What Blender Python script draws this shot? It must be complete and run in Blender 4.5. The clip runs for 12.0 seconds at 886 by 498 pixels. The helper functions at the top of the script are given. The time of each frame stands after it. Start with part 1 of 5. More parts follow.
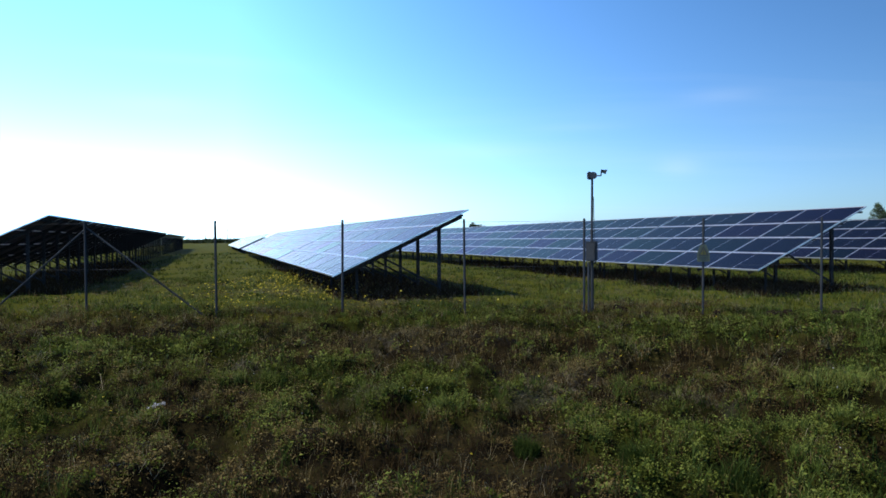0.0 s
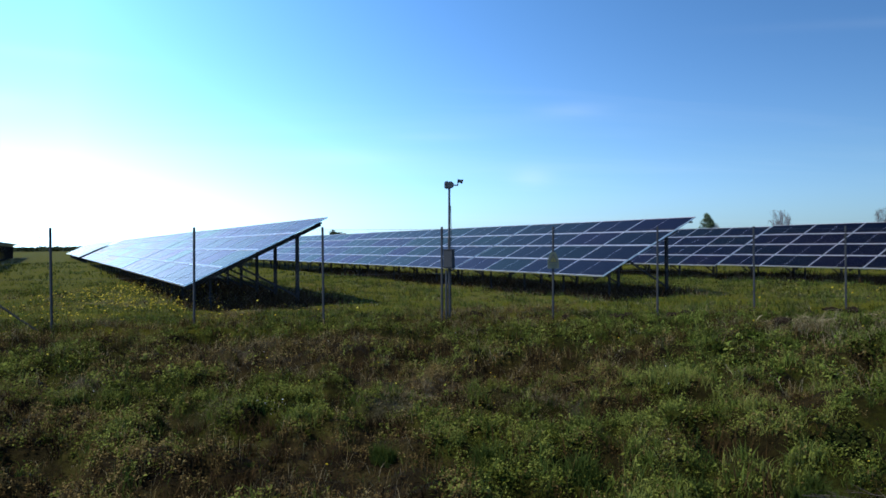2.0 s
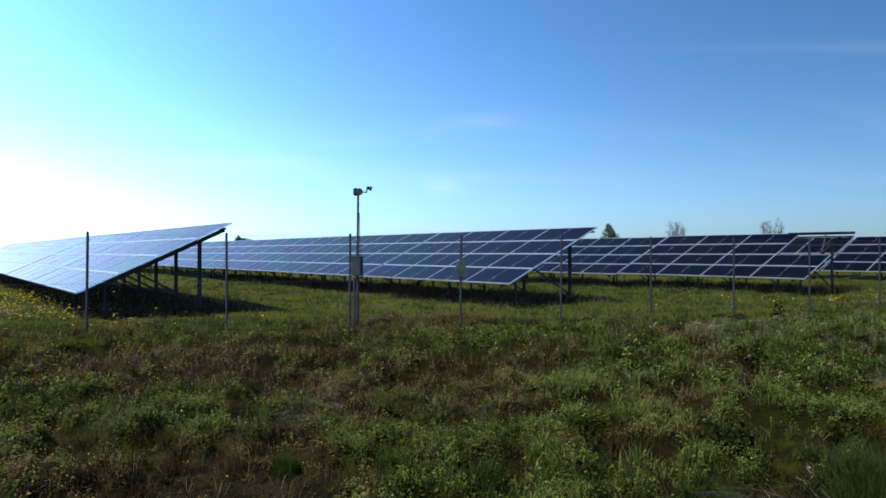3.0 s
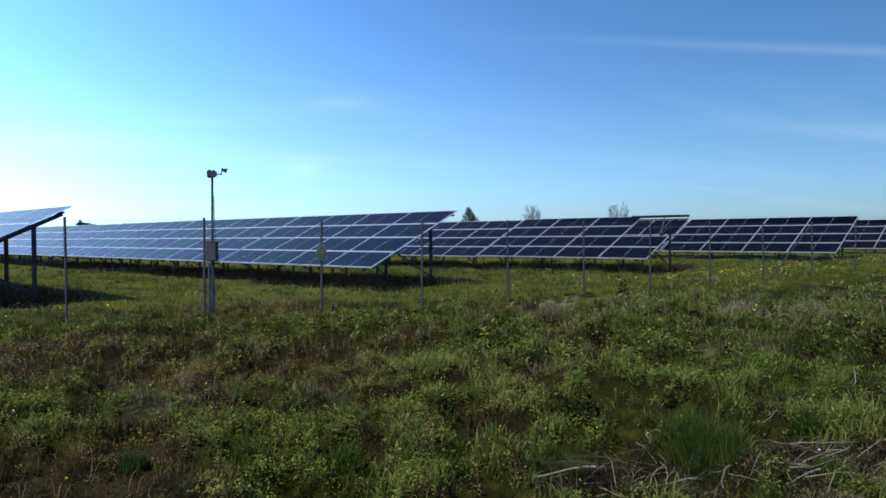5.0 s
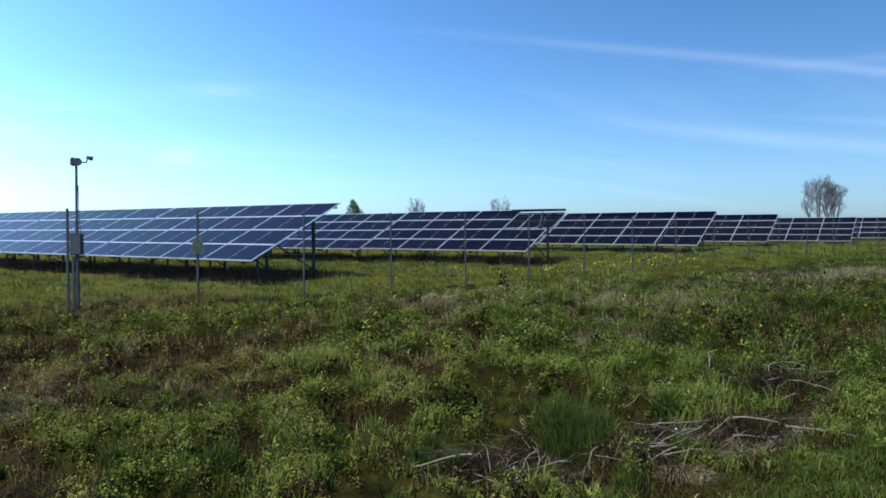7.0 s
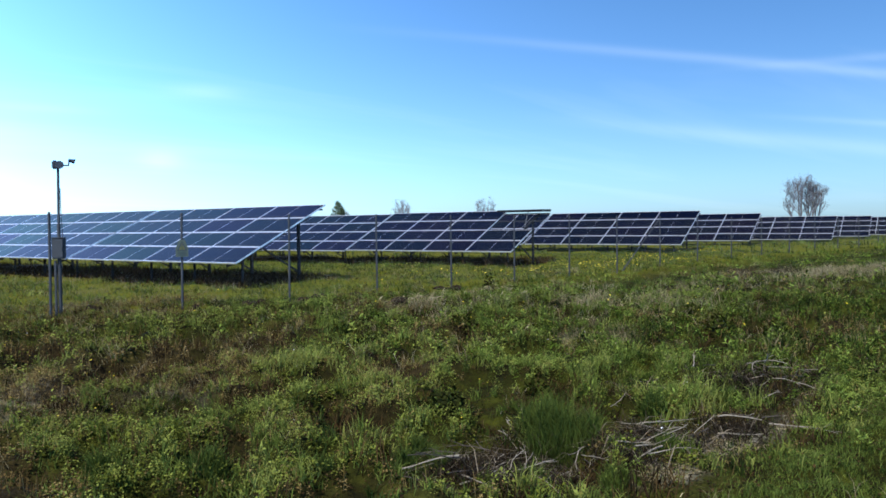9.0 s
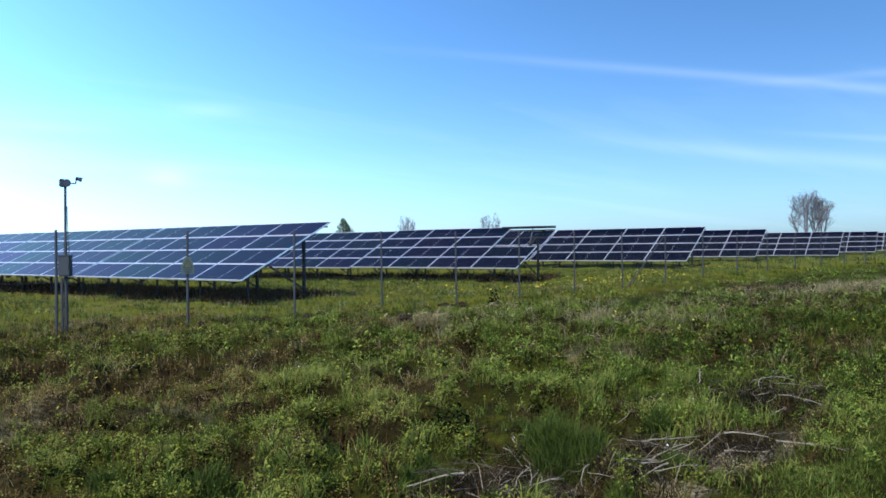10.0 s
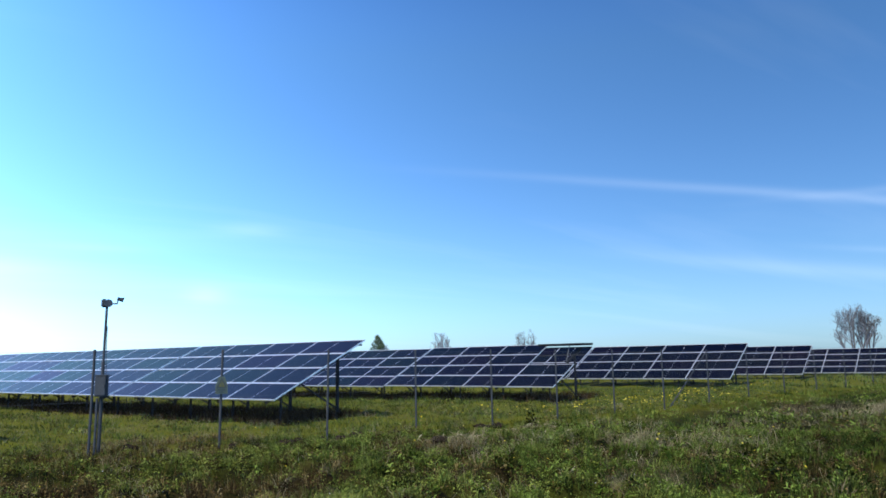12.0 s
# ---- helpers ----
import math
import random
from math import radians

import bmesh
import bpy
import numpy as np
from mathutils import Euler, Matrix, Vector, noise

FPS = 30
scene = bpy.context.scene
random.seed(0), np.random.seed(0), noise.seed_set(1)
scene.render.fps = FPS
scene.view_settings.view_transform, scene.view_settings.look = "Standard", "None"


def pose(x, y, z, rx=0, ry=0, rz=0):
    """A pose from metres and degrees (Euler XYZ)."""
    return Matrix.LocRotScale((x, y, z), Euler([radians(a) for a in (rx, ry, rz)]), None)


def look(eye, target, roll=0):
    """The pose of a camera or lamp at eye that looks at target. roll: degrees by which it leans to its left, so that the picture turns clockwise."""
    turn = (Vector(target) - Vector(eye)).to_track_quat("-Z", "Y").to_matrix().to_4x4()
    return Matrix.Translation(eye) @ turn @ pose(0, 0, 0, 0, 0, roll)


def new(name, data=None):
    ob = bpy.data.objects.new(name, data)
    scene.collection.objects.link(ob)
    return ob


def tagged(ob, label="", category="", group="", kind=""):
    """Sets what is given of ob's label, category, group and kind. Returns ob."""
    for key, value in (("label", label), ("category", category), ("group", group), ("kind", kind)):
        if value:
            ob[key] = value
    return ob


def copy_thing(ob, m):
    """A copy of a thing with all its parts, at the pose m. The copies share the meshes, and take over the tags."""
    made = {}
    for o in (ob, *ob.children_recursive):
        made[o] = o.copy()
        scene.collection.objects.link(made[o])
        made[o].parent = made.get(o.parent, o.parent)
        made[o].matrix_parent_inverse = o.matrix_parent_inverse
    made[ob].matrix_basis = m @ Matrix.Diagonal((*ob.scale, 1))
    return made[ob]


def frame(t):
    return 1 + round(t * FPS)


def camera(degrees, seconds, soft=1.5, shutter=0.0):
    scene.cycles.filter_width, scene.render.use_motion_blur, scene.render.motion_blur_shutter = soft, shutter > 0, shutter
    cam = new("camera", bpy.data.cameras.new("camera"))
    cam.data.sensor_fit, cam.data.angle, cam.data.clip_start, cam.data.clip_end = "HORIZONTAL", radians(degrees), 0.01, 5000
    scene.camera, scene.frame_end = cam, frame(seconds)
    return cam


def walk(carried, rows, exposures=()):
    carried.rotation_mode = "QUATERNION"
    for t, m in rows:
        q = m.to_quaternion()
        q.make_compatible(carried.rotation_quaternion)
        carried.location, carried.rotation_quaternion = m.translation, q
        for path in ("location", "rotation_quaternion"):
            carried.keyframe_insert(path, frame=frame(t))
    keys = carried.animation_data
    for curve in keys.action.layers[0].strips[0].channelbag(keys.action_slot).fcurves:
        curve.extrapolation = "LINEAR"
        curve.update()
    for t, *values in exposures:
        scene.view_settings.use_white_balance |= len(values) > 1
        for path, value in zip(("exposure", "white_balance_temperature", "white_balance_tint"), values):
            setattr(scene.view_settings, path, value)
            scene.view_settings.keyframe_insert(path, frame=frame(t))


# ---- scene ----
cam = camera(62.4, 12.0, soft=1.6)
ROWS = [
    (0.0, -0.000, 0.000, 1.580, 89.21, 0.37, -0.00),
    (0.5, 0.012, 0.014, 1.573, 89.29, 0.31, -2.15),
    (1.0, 0.007, -0.014, 1.577, 89.48, 0.34, -4.66),
    (1.5, 0.020, -0.027, 1.584, 89.71, 0.37, -7.90),
    (2.0, 0.035, -0.044, 1.589, 89.73, 0.42, -10.86),
    (2.5, 0.039, -0.050, 1.582, 89.96, 0.10, -13.98),
    (3.0, 0.048, -0.061, 1.586, 90.30, -0.04, -17.95),
    (3.2, 0.051, -0.062, 1.586, 90.24, 0.00, -19.30),
    (4.8, 0.074, -0.065, 1.585, 89.12, 0.34, -27.58),
    (5.0, 0.077, -0.066, 1.585, 88.99, 0.37, -28.68),
    (5.5, 0.082, -0.085, 1.588, 88.65, 0.28, -31.20),
    (6.0, 0.091, -0.080, 1.590, 88.25, 0.29, -33.07),
    (6.5, 0.093, -0.101, 1.596, 88.50, 0.37, -35.00),
    (7.0, 0.091, -0.114, 1.593, 88.36, 0.18, -37.69),
    (7.2, 0.090, -0.115, 1.594, 88.36, 0.20, -38.19),
    (8.8, 0.083, -0.120, 1.600, 88.30, 0.52, -38.79),
    (9.0, 0.082, -0.120, 1.600, 88.43, 0.53, -38.83),
    (9.5, 0.077, -0.119, 1.598, 89.36, 0.36, -38.75),
    (10.0, 0.078, -0.135, 1.601, 89.74, 0.68, -38.43),
    (10.5, 0.073, -0.142, 1.607, 90.64, 0.72, -38.09),
    (11.0, 0.071, -0.136, 1.608, 92.16, 0.95, -37.33),
    (11.5, 0.079, -0.125, 1.623, 95.21, 0.77, -36.31),
    (12.0, 0.098, -0.099, 1.637, 98.88, 0.79, -35.74),
]
EXPOSURES = [(0.0, 0.0), (2.5, 0.15), (5.5, 0.4), (6.5, 0.55), (9.5, 0.9), (10.5, 0.9), (12.0, 0.7)]
walk(cam, [(t, pose(x, y, z, rx, ry, rz)) for t, x, y, z, rx, ry, rz in ROWS], EXPOSURES)

# ---- world, sun ----
SUN_AZ, SUN_EL = radians(-107), radians(52)
SUN_DIR = Vector((math.sin(SUN_AZ) * math.cos(SUN_EL), math.cos(SUN_AZ) * math.cos(SUN_EL), math.sin(SUN_EL)))
world = bpy.data.worlds.new("sky")
scene.world = world
world.use_nodes = True
wn, wl = world.node_tree.nodes, world.node_tree.links
wn.clear()
w_out = wn.new("ShaderNodeOutputWorld")
w_bg = wn.new("ShaderNodeBackground")
sky = wn.new("ShaderNodeTexSky")
sky.sky_type = "NISHITA"
sky.sun_disc = False
sky.sun_elevation, sky.sun_rotation = SUN_EL, SUN_AZ
sky.altitude, sky.air_density, sky.dust_density, sky.ozone_density = 100, 1.0, 0.6, 2.0
hs = wn.new("ShaderNodeHueSaturation")
hs.inputs["Saturation"].default_value = 1.17
wl.new(sky.outputs["Color"], hs.inputs["Color"])
# haze: the sky brightens towards the sun's side, and the air near the horizon is pale and cool
# thin cirrus: streaks on a high flat layer
geo = wn.new("ShaderNodeTexCoord")
sep = wn.new("ShaderNodeSeparateXYZ")
wl.new(geo.outputs["Generated"], sep.inputs[0])


def wmath(op, a, b):
    n = wn.new("ShaderNodeMath")
    n.operation = op
    for i, s in enumerate((a, b)):
        if isinstance(s, (int, float)):
            n.inputs[i].default_value = s
        else:
            wl.new(s, n.inputs[i])
    return n.outputs[0]


zc = wmath("ADD", wmath("MAXIMUM", sep.outputs["Z"], 0.0), 0.06)
comb = wn.new("ShaderNodeCombineXYZ")
wl.new(wmath("DIVIDE", sep.outputs["X"], zc), comb.inputs[0])
wl.new(wmath("DIVIDE", sep.outputs["Y"], zc), comb.inputs[1])
mp = wn.new("ShaderNodeMapping")
mp.inputs["Rotation"].default_value = (0, 0, radians(28))
mp.inputs["Scale"].default_value = (0.16, 0.75, 1)
wl.new(comb.outputs[0], mp.inputs[0])
cn = wn.new("ShaderNodeTexNoise")
cn.inputs["Scale"].default_value, cn.inputs["Detail"].default_value, cn.inputs["Roughness"].default_value = 0.9, 6, 0.55
cn.inputs["Distortion"].default_value = 0.5
wl.new(mp.outputs[0], cn.inputs["Vector"])
cr = wn.new("ShaderNodeMapRange")
cr.inputs["From Min"].default_value, cr.inputs["From Max"].default_value = 0.52, 0.78
cr.inputs["To Min"].default_value, cr.inputs["To Max"].default_value = 0.0, 0.06
wl.new(cn.outputs["Fac"], cr.inputs["Value"])
mixc = wn.new("ShaderNodeMixRGB")
mixc.inputs["Color2"].default_value = (9.0, 9.6, 10.2, 1)


def streak(normal, width, x0, x1, amount):
    """A long thin ice-cloud trail along a great circle, fading in to the east."""
    dn = wn.new("ShaderNodeVectorMath")
    dn.operation = "DOT_PRODUCT"
    dn.inputs[1].default_value = normal
    wl.new(geo.outputs["Generated"], dn.inputs[0])
    wob = wmath("MULTIPLY", wmath("SUBTRACT", cn.outputs["Fac"], 0.5), 0.014)
    q = wmath("DIVIDE", wmath("ADD", dn.outputs["Value"], wob), width)
    g = wmath("POWER", 2.718, wmath("MULTIPLY", wmath("MULTIPLY", q, q), -1.0))
    mr = wn.new("ShaderNodeMapRange")
    mr.interpolation_type = "SMOOTHSTEP"
    mr.inputs["From Min"].default_value, mr.inputs["From Max"].default_value, mr.inputs["To Max"].default_value = x0, x1, amount
    wl.new(sep.outputs["X"], mr.inputs["Value"])
    return wmath("MULTIPLY", wmath("MULTIPLY", g, mr.outputs[0]), wmath("MULTIPLY", cn.outputs["Fac"], 2.0))


def wisp(az, el, half_az, half_el, amount):
    """A soft ragged shred of thin cloud at that bearing and height, in degrees."""
    a, e = radians(az), radians(el)
    east, up = (math.cos(a), -math.sin(a), 0), (-math.sin(a) * math.sin(e), -math.cos(a) * math.sin(e), math.cos(e))
    q = None
    for axis, half in ((east, half_az), (up, half_el)):
        dn = wn.new("ShaderNodeVectorMath")
        dn.operation = "DOT_PRODUCT"
        dn.inputs[1].default_value = axis
        wl.new(geo.outputs["Generated"], dn.inputs[0])
        k = wmath("DIVIDE", wmath("ADD", dn.outputs["Value"], wmath("MULTIPLY", wmath("SUBTRACT", cn.outputs["Fac"], 0.5), 0.03)), math.sin(radians(half)))
        k = wmath("MULTIPLY", k, k)
        q = k if q is None else wmath("ADD", q, k)
    ahead = wn.new("ShaderNodeVectorMath")
    ahead.operation = "DOT_PRODUCT"
    ahead.inputs[1].default_value = (math.sin(a), math.cos(a), 0)
    wl.new(geo.outputs["Generated"], ahead.inputs[0])
    g = wmath("MULTIPLY", wmath("POWER", 2.718, wmath("MULTIPLY", q, -1.0)), wmath("GREATER_THAN", ahead.outputs["Value"], 0.0))
    return wmath("MULTIPLY", g, amount)


trails = None
for cloud in (
    streak((-0.0895, -0.2518, 0.9636), 0.006, 0.42, 0.95, 0.065),
    streak((-0.1710, -0.0947, 0.9807), 0.005, 0.80, 0.97, 0.05),
    streak((-0.0247, -0.1860, 0.9822), 0.009, 0.66, 0.95, 0.06),
    streak((-0.0601, -0.1760, 0.9825), 0.004, 0.85, 0.96, 0.05),
    wisp(-21.2, 9.8, 3.6, 0.7, 0.09),
    wisp(-29.5, 5.2, 3.4, 0.6, 0.16),
    wisp(-18.4, 13.0, 7.0, 0.5, 0.05),
    wisp(3.0, 7.0, 4.2, 0.7, 0.07),
    wisp(18.0, 5.4, 1.5, 0.8, 0.10),
    wisp(21.1, 10.4, 2.6, 0.5, 0.06),
    wisp(10.0, 8.5, 4.0, 0.4, 0.05),
):
    trails = cloud if trails is None else wmath("ADD", trails, cloud)
wl.new(wmath("ADD", cr.outputs[0], trails), mixc.inputs["Fac"])
dot = wn.new("ShaderNodeVectorMath")
dot.operation = "DOT_PRODUCT"
dot.inputs[1].default_value = Vector((SUN_DIR.x, SUN_DIR.y, 0)).normalized()
wl.new(geo.outputs["Generated"], dot.inputs[0])
deep = wn.new("ShaderNodeMapRange")
deep.interpolation_type = "SMOOTHSTEP"
deep.inputs["From Min"].default_value, deep.inputs["From Max"].default_value = 0.42, 0.76
deep.inputs["To Min"].default_value, deep.inputs["To Max"].default_value = 1.0, 0.16
wl.new(sep.outputs["Z"], deep.inputs["Value"])
toward = wmath("SUBTRACT", wmath("MINIMUM", dot.outputs["Value"], -0.02), wmath("MULTIPLY", wmath("MAXIMUM", wmath("SUBTRACT", dot.outputs["Value"], 0.3), 0.0), 0.7))
gain = wmath("MULTIPLY", wmath("POWER", 2.0, wmath("MULTIPLY", wmath("ADD", toward, 0.66), 2.75)), deep.outputs[0])
# a bright band of haze low over the horizon on the sun's side
low = wmath("DIVIDE", sep.outputs["Z"], 0.11)
haze = wmath("MULTIPLY", wmath("POWER", 2.718, wmath("MULTIPLY", wmath("MULTIPLY", low, low), -1.0)), wmath("MAXIMUM", wmath("ADD", wmath("MINIMUM", dot.outputs["Value"], 0.3), 0.45), 0.0))
gain = wmath("MULTIPLY", gain, wmath("ADD", wmath("MULTIPLY", haze, 0.8), 1.0))
tint = wn.new("ShaderNodeValToRGB")
tint.color_ramp.elements[0].color = (0.57, 0.88, 1.44, 1)
tint_low = tint.color_ramp.elements.new(0.11)
tint_low.color = (0.68, 0.93, 1.25, 1)
tint.color_ramp.elements[2].position, tint.color_ramp.elements[2].color = 0.4, (0.70, 0.94, 1.13, 1)
tint_high = tint.color_ramp.elements.new(0.75)
tint_high.color = (0.44, 0.74, 1.25, 1)
wl.new(sep.outputs["Z"], tint.inputs[0])
tmul = wn.new("ShaderNodeVectorMath")
tmul.operation = "MULTIPLY"
wl.new(hs.outputs["Color"], tmul.inputs[0])
wl.new(tint.outputs[0], tmul.inputs[1])
gmul = wn.new("ShaderNodeVectorMath")
gmul.operation = "SCALE"
wl.new(tmul.outputs[0], gmul.inputs[0])
wl.new(gain, gmul.inputs["Scale"])
wl.new(gmul.outputs[0], mixc.inputs["Color1"])
wl.new(mixc.outputs[0], w_bg.inputs["Color"])
w_bg.inputs["Strength"].default_value = 0.124
wl.new(w_bg.outputs[0], w_out.inputs["Surface"])

sun = new("sun", bpy.data.lights.new("sun", "SUN"))
sun.data.energy, sun.data.angle, sun.data.color = 5.8, radians(0.5), (1.0, 0.95, 0.87)
sun.matrix_world = look(SUN_DIR * 100, (0, 0, 0))

# ---- materials ----


def material(name, rough=0.6, metal=0.0, spec=0.5):
    m = bpy.data.materials.new(name)
    m.use_nodes = True
    b = m.node_tree.nodes["Principled BSDF"]
    b.inputs["Roughness"].default_value, b.inputs["Metallic"].default_value = rough, metal
    b.inputs["Specular IOR Level"].default_value = spec
    return m, m.node_tree.nodes, m.node_tree.links, b


def ramp(nodes, links, fac, stops):
    r = nodes.new("ShaderNodeValToRGB")
    els = r.color_ramp.elements
    while len(els) < len(stops):
        els.new(0.5)
    for e, (p, c) in zip(els, stops):
        e.position, e.color = p, (*c, 1)
    links.new(fac, r.inputs[0])
    return r.outputs[0]


def noise_tex(nodes, links, scale, detail=4, rough=0.55, coord="Object", stretch=None):
    n = nodes.new("ShaderNodeTexNoise")
    n.inputs["Scale"].default_value, n.inputs["Detail"].default_value, n.inputs["Roughness"].default_value = scale, detail, rough
    tc = nodes.new("ShaderNodeTexCoord")
    if stretch:
        mpn = nodes.new("ShaderNodeMapping")
        mpn.inputs["Scale"].default_value = stretch
        links.new(tc.outputs[coord], mpn.inputs[0])
        links.new(mpn.outputs[0], n.inputs["Vector"])
    else:
        links.new(tc.outputs[coord], n.inputs["Vector"])
    return n.outputs["Fac"]


def bump(nodes, links, b, height, strength, dist):
    bp = nodes.new("ShaderNodeBump")
    bp.inputs["Strength"].default_value, bp.inputs["Distance"].default_value = strength, dist
    links.new(height, bp.inputs["Height"])
    links.new(bp.outputs[0], b.inputs["Normal"])


def metal_mat(name, dark, light, rough, metal, spec=0.25):
    m, n, l, b = material(name, rough, metal, spec)
    f = noise_tex(n, l, 3.0, 5, 0.65)
    l.new(ramp(n, l, f, [(0.3, dark), (0.7, light)]), b.inputs["Base Color"])
    g = noise_tex(n, l, 60.0, 3, 0.6)
    mr = n.new("ShaderNodeMapRange")
    mr.inputs["To Min"].default_value, mr.inputs["To Max"].default_value = rough - 0.12, rough + 0.15
    l.new(g, mr.inputs["Value"])
    l.new(mr.outputs[0], b.inputs["Roughness"])
    bump(n, l, b, g, 0.15, 0.002)
    return m


# near black: the darkness under the tables is put into the steel's colour
M_GALV_SHADED = metal_mat("galvanised_steel_shaded", (0.009, 0.0095, 0.011), (0.022, 0.023, 0.025), 0.85, 0.0, 0.08)
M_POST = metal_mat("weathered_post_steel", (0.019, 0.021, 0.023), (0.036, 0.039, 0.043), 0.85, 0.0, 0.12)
M_ALU = metal_mat("panel_frame_aluminium", (0.67, 0.68, 0.70), (0.83, 0.84, 0.87), 0.36, 0.79)
M_BOX = metal_mat("grey_painted_box", (0.018, 0.022, 0.027), (0.030, 0.035, 0.041), 0.8, 0.0)
M_WIRE = metal_mat("fence_wire", (0.04, 0.042, 0.045), (0.07, 0.072, 0.075), 0.7, 0.2)
M_DARKPLASTIC = metal_mat("dark_grey_plastic", (0.018, 0.02, 0.022), (0.035, 0.036, 0.04), 0.5, 0.0)


def glass_mat():
    m, n, l, b = material("solar_cells_under_glass", 0.12, 0.0, 0.2)
    oi = n.new("ShaderNodeObjectInfo")
    tc = n.new("ShaderNodeTexCoord")
    sp = n.new("ShaderNodeSeparateXYZ")
    l.new(tc.outputs["Object"], sp.inputs[0])

    def mth(op, a, c, d=None):
        q = n.new("ShaderNodeMath")
        q.operation = op
        for i, s in enumerate((a, c, d)):
            if s is None:
                continue
            if isinstance(s, (int, float)):
                q.inputs[i].default_value = s
            else:
                l.new(s, q.inputs[i])
        return q.outputs[0]

    # cells of 0.156 m with pale gaps
    lines = None
    for ax in ("X", "Y"):
        fr = mth("FRACT", mth("MULTIPLY_ADD", sp.outputs[ax], 1 / 0.16, 0.5), 0.0)
        e = mth("GREATER_THAN", mth("ABSOLUTE", mth("SUBTRACT", fr, 0.5), 0.0), 0.475)
        lines = e if lines is None else mth("MAXIMUM", lines, e)
    grain = noise_tex(n, l, 9.0, 3, 0.7)
    c1 = ramp(n, l, oi.outputs["Random"], [(0.0, (0.0003, 0.0013, 0.0050)), (0.35, (0.0003, 0.0012, 0.0060)), (0.7, (0.0005, 0.0011, 0.0060)), (1.0, (0.0013, 0.0010, 0.0054))])
    mx = n.new("ShaderNodeMixRGB")
    mx.blend_type = "MULTIPLY"
    mx.inputs["Fac"].default_value = 0.5
    l.new(c1, mx.inputs["Color1"])
    l.new(ramp(n, l, grain, [(0.3, (0.6, 0.6, 0.65)), (0.7, (1, 1, 1))]), mx.inputs["Color2"])
    mx2 = n.new("ShaderNodeMixRGB")
    mx2.inputs["Color2"].default_value = (0.03, 0.038, 0.06, 1)
    l.new(mth("MULTIPLY", lines, 0.1), mx2.inputs["Fac"])
    l.new(mx.outputs[0], mx2.inputs["Color1"])
    l.new(mx2.outputs[0], b.inputs["Base Color"])
    # a thin layer of dust, seen at a slant
    b.inputs["Sheen Weight"].default_value, b.inputs["Sheen Roughness"].default_value = 0.006, 0.3
    b.inputs["Sheen Tint"].default_value = (0.9, 0.93, 1.0, 1)
    dust = noise_tex(n, l, 2.2, 4, 0.6)
    mr = n.new("ShaderNodeMapRange")
    mr.inputs["To Min"].default_value, mr.inputs["To Max"].default_value = 0.08, 0.22
    l.new(dust, mr.inputs["Value"])
    # the coated glass mirrors the sky with a faint violet cast
    b.inputs["Specular IOR Level"].default_value = 0.0
    gl = n.new("ShaderNodeBsdfGlossy")
    l.new(ramp(n, l, oi.outputs["Random"], [(0.0, (0.90, 0.73, 0.52)), (0.5, (0.94, 0.66, 0.54)), (1.0, (0.98, 0.61, 0.57))]), gl.inputs["Color"])
    l.new(mr.outputs[0], gl.inputs["Roughness"])
    fz = n.new("ShaderNodeFresnel")
    fz.inputs["IOR"].default_value = 1.46
    ms = n.new("ShaderNodeMixShader")
    l.new(fz.outputs[0], ms.inputs[0])
    l.new(b.outputs[0], ms.inputs[1])
    l.new(gl.outputs[0], ms.inputs[2])
    l.new(ms.outputs[0], n["Material Output"].inputs["Surface"])
    return m


M_GLASS = glass_mat()
# a white backsheet in truth; the dim underside is painted into this dark purple
M_BACK = metal_mat("panel_backsheet_shaded", (0.048, 0.041, 0.050), (0.072, 0.062, 0.074), 0.95, 0.0, 0.05)


def plant_mat(name, stops, rough=0.65, trans=0.2):
    """Leaves and blades: each plant's own colour, each leaf a little off it; some light passes through."""
    m, n, l, b = material(name, rough, 0.0, 0.03)
    at = n.new("ShaderNodeAttribute")
    at.attribute_name = "tint"
    g = n.new("ShaderNodeNewGeometry")
    mm = n.new("ShaderNodeMath")
    mm.operation = "MULTIPLY_ADD"
    mm.inputs[1].default_value = 0.10
    l.new(g.outputs["Random Per Island"], mm.inputs[0])
    sb = n.new("ShaderNodeMath")
    sb.operation = "SUBTRACT"
    sb.inputs[1].default_value = 0.05
    l.new(at.outputs["Fac"], sb.inputs[0])
    l.new(sb.outputs[0], mm.inputs[2])
    col = ramp(n, l, mm.outputs[0], stops)
    l.new(col, b.inputs["Base Color"])
    tr = n.new("ShaderNodeBsdfTranslucent")
    l.new(col, tr.inputs["Color"])
    ms = n.new("ShaderNodeMixShader")
    ms.inputs[0].default_value = trans
    l.new(b.outputs[0], ms.inputs[1])
    l.new(tr.outputs[0], ms.inputs[2])
    l.new(ms.outputs[0], n["Material Output"].inputs["Surface"])
    return m


M_GRASS = plant_mat("grass_blades", [(0.0, (0.010, 0.021, 0.004)), (0.4, (0.037, 0.054, 0.011)), (0.75, (0.072, 0.100, 0.018)), (1.0, (0.132, 0.146, 0.036))], trans=0.28)
M_HERB = plant_mat("low_herb_leaves", [(0.0, (0.006, 0.008, 0.002)), (0.35, (0.036, 0.043, 0.006)), (0.65, (0.075, 0.091, 0.014)), (1.0, (0.117, 0.138, 0.030))], rough=0.8)
M_FRESH = plant_mat("fresh_broad_leaves", [(0.0, (0.004, 0.009, 0.002)), (0.35, (0.025, 0.044, 0.005)), (0.65, (0.062, 0.098, 0.013)), (1.0, (0.108, 0.150, 0.030))], rough=0.75, trans=0.25)
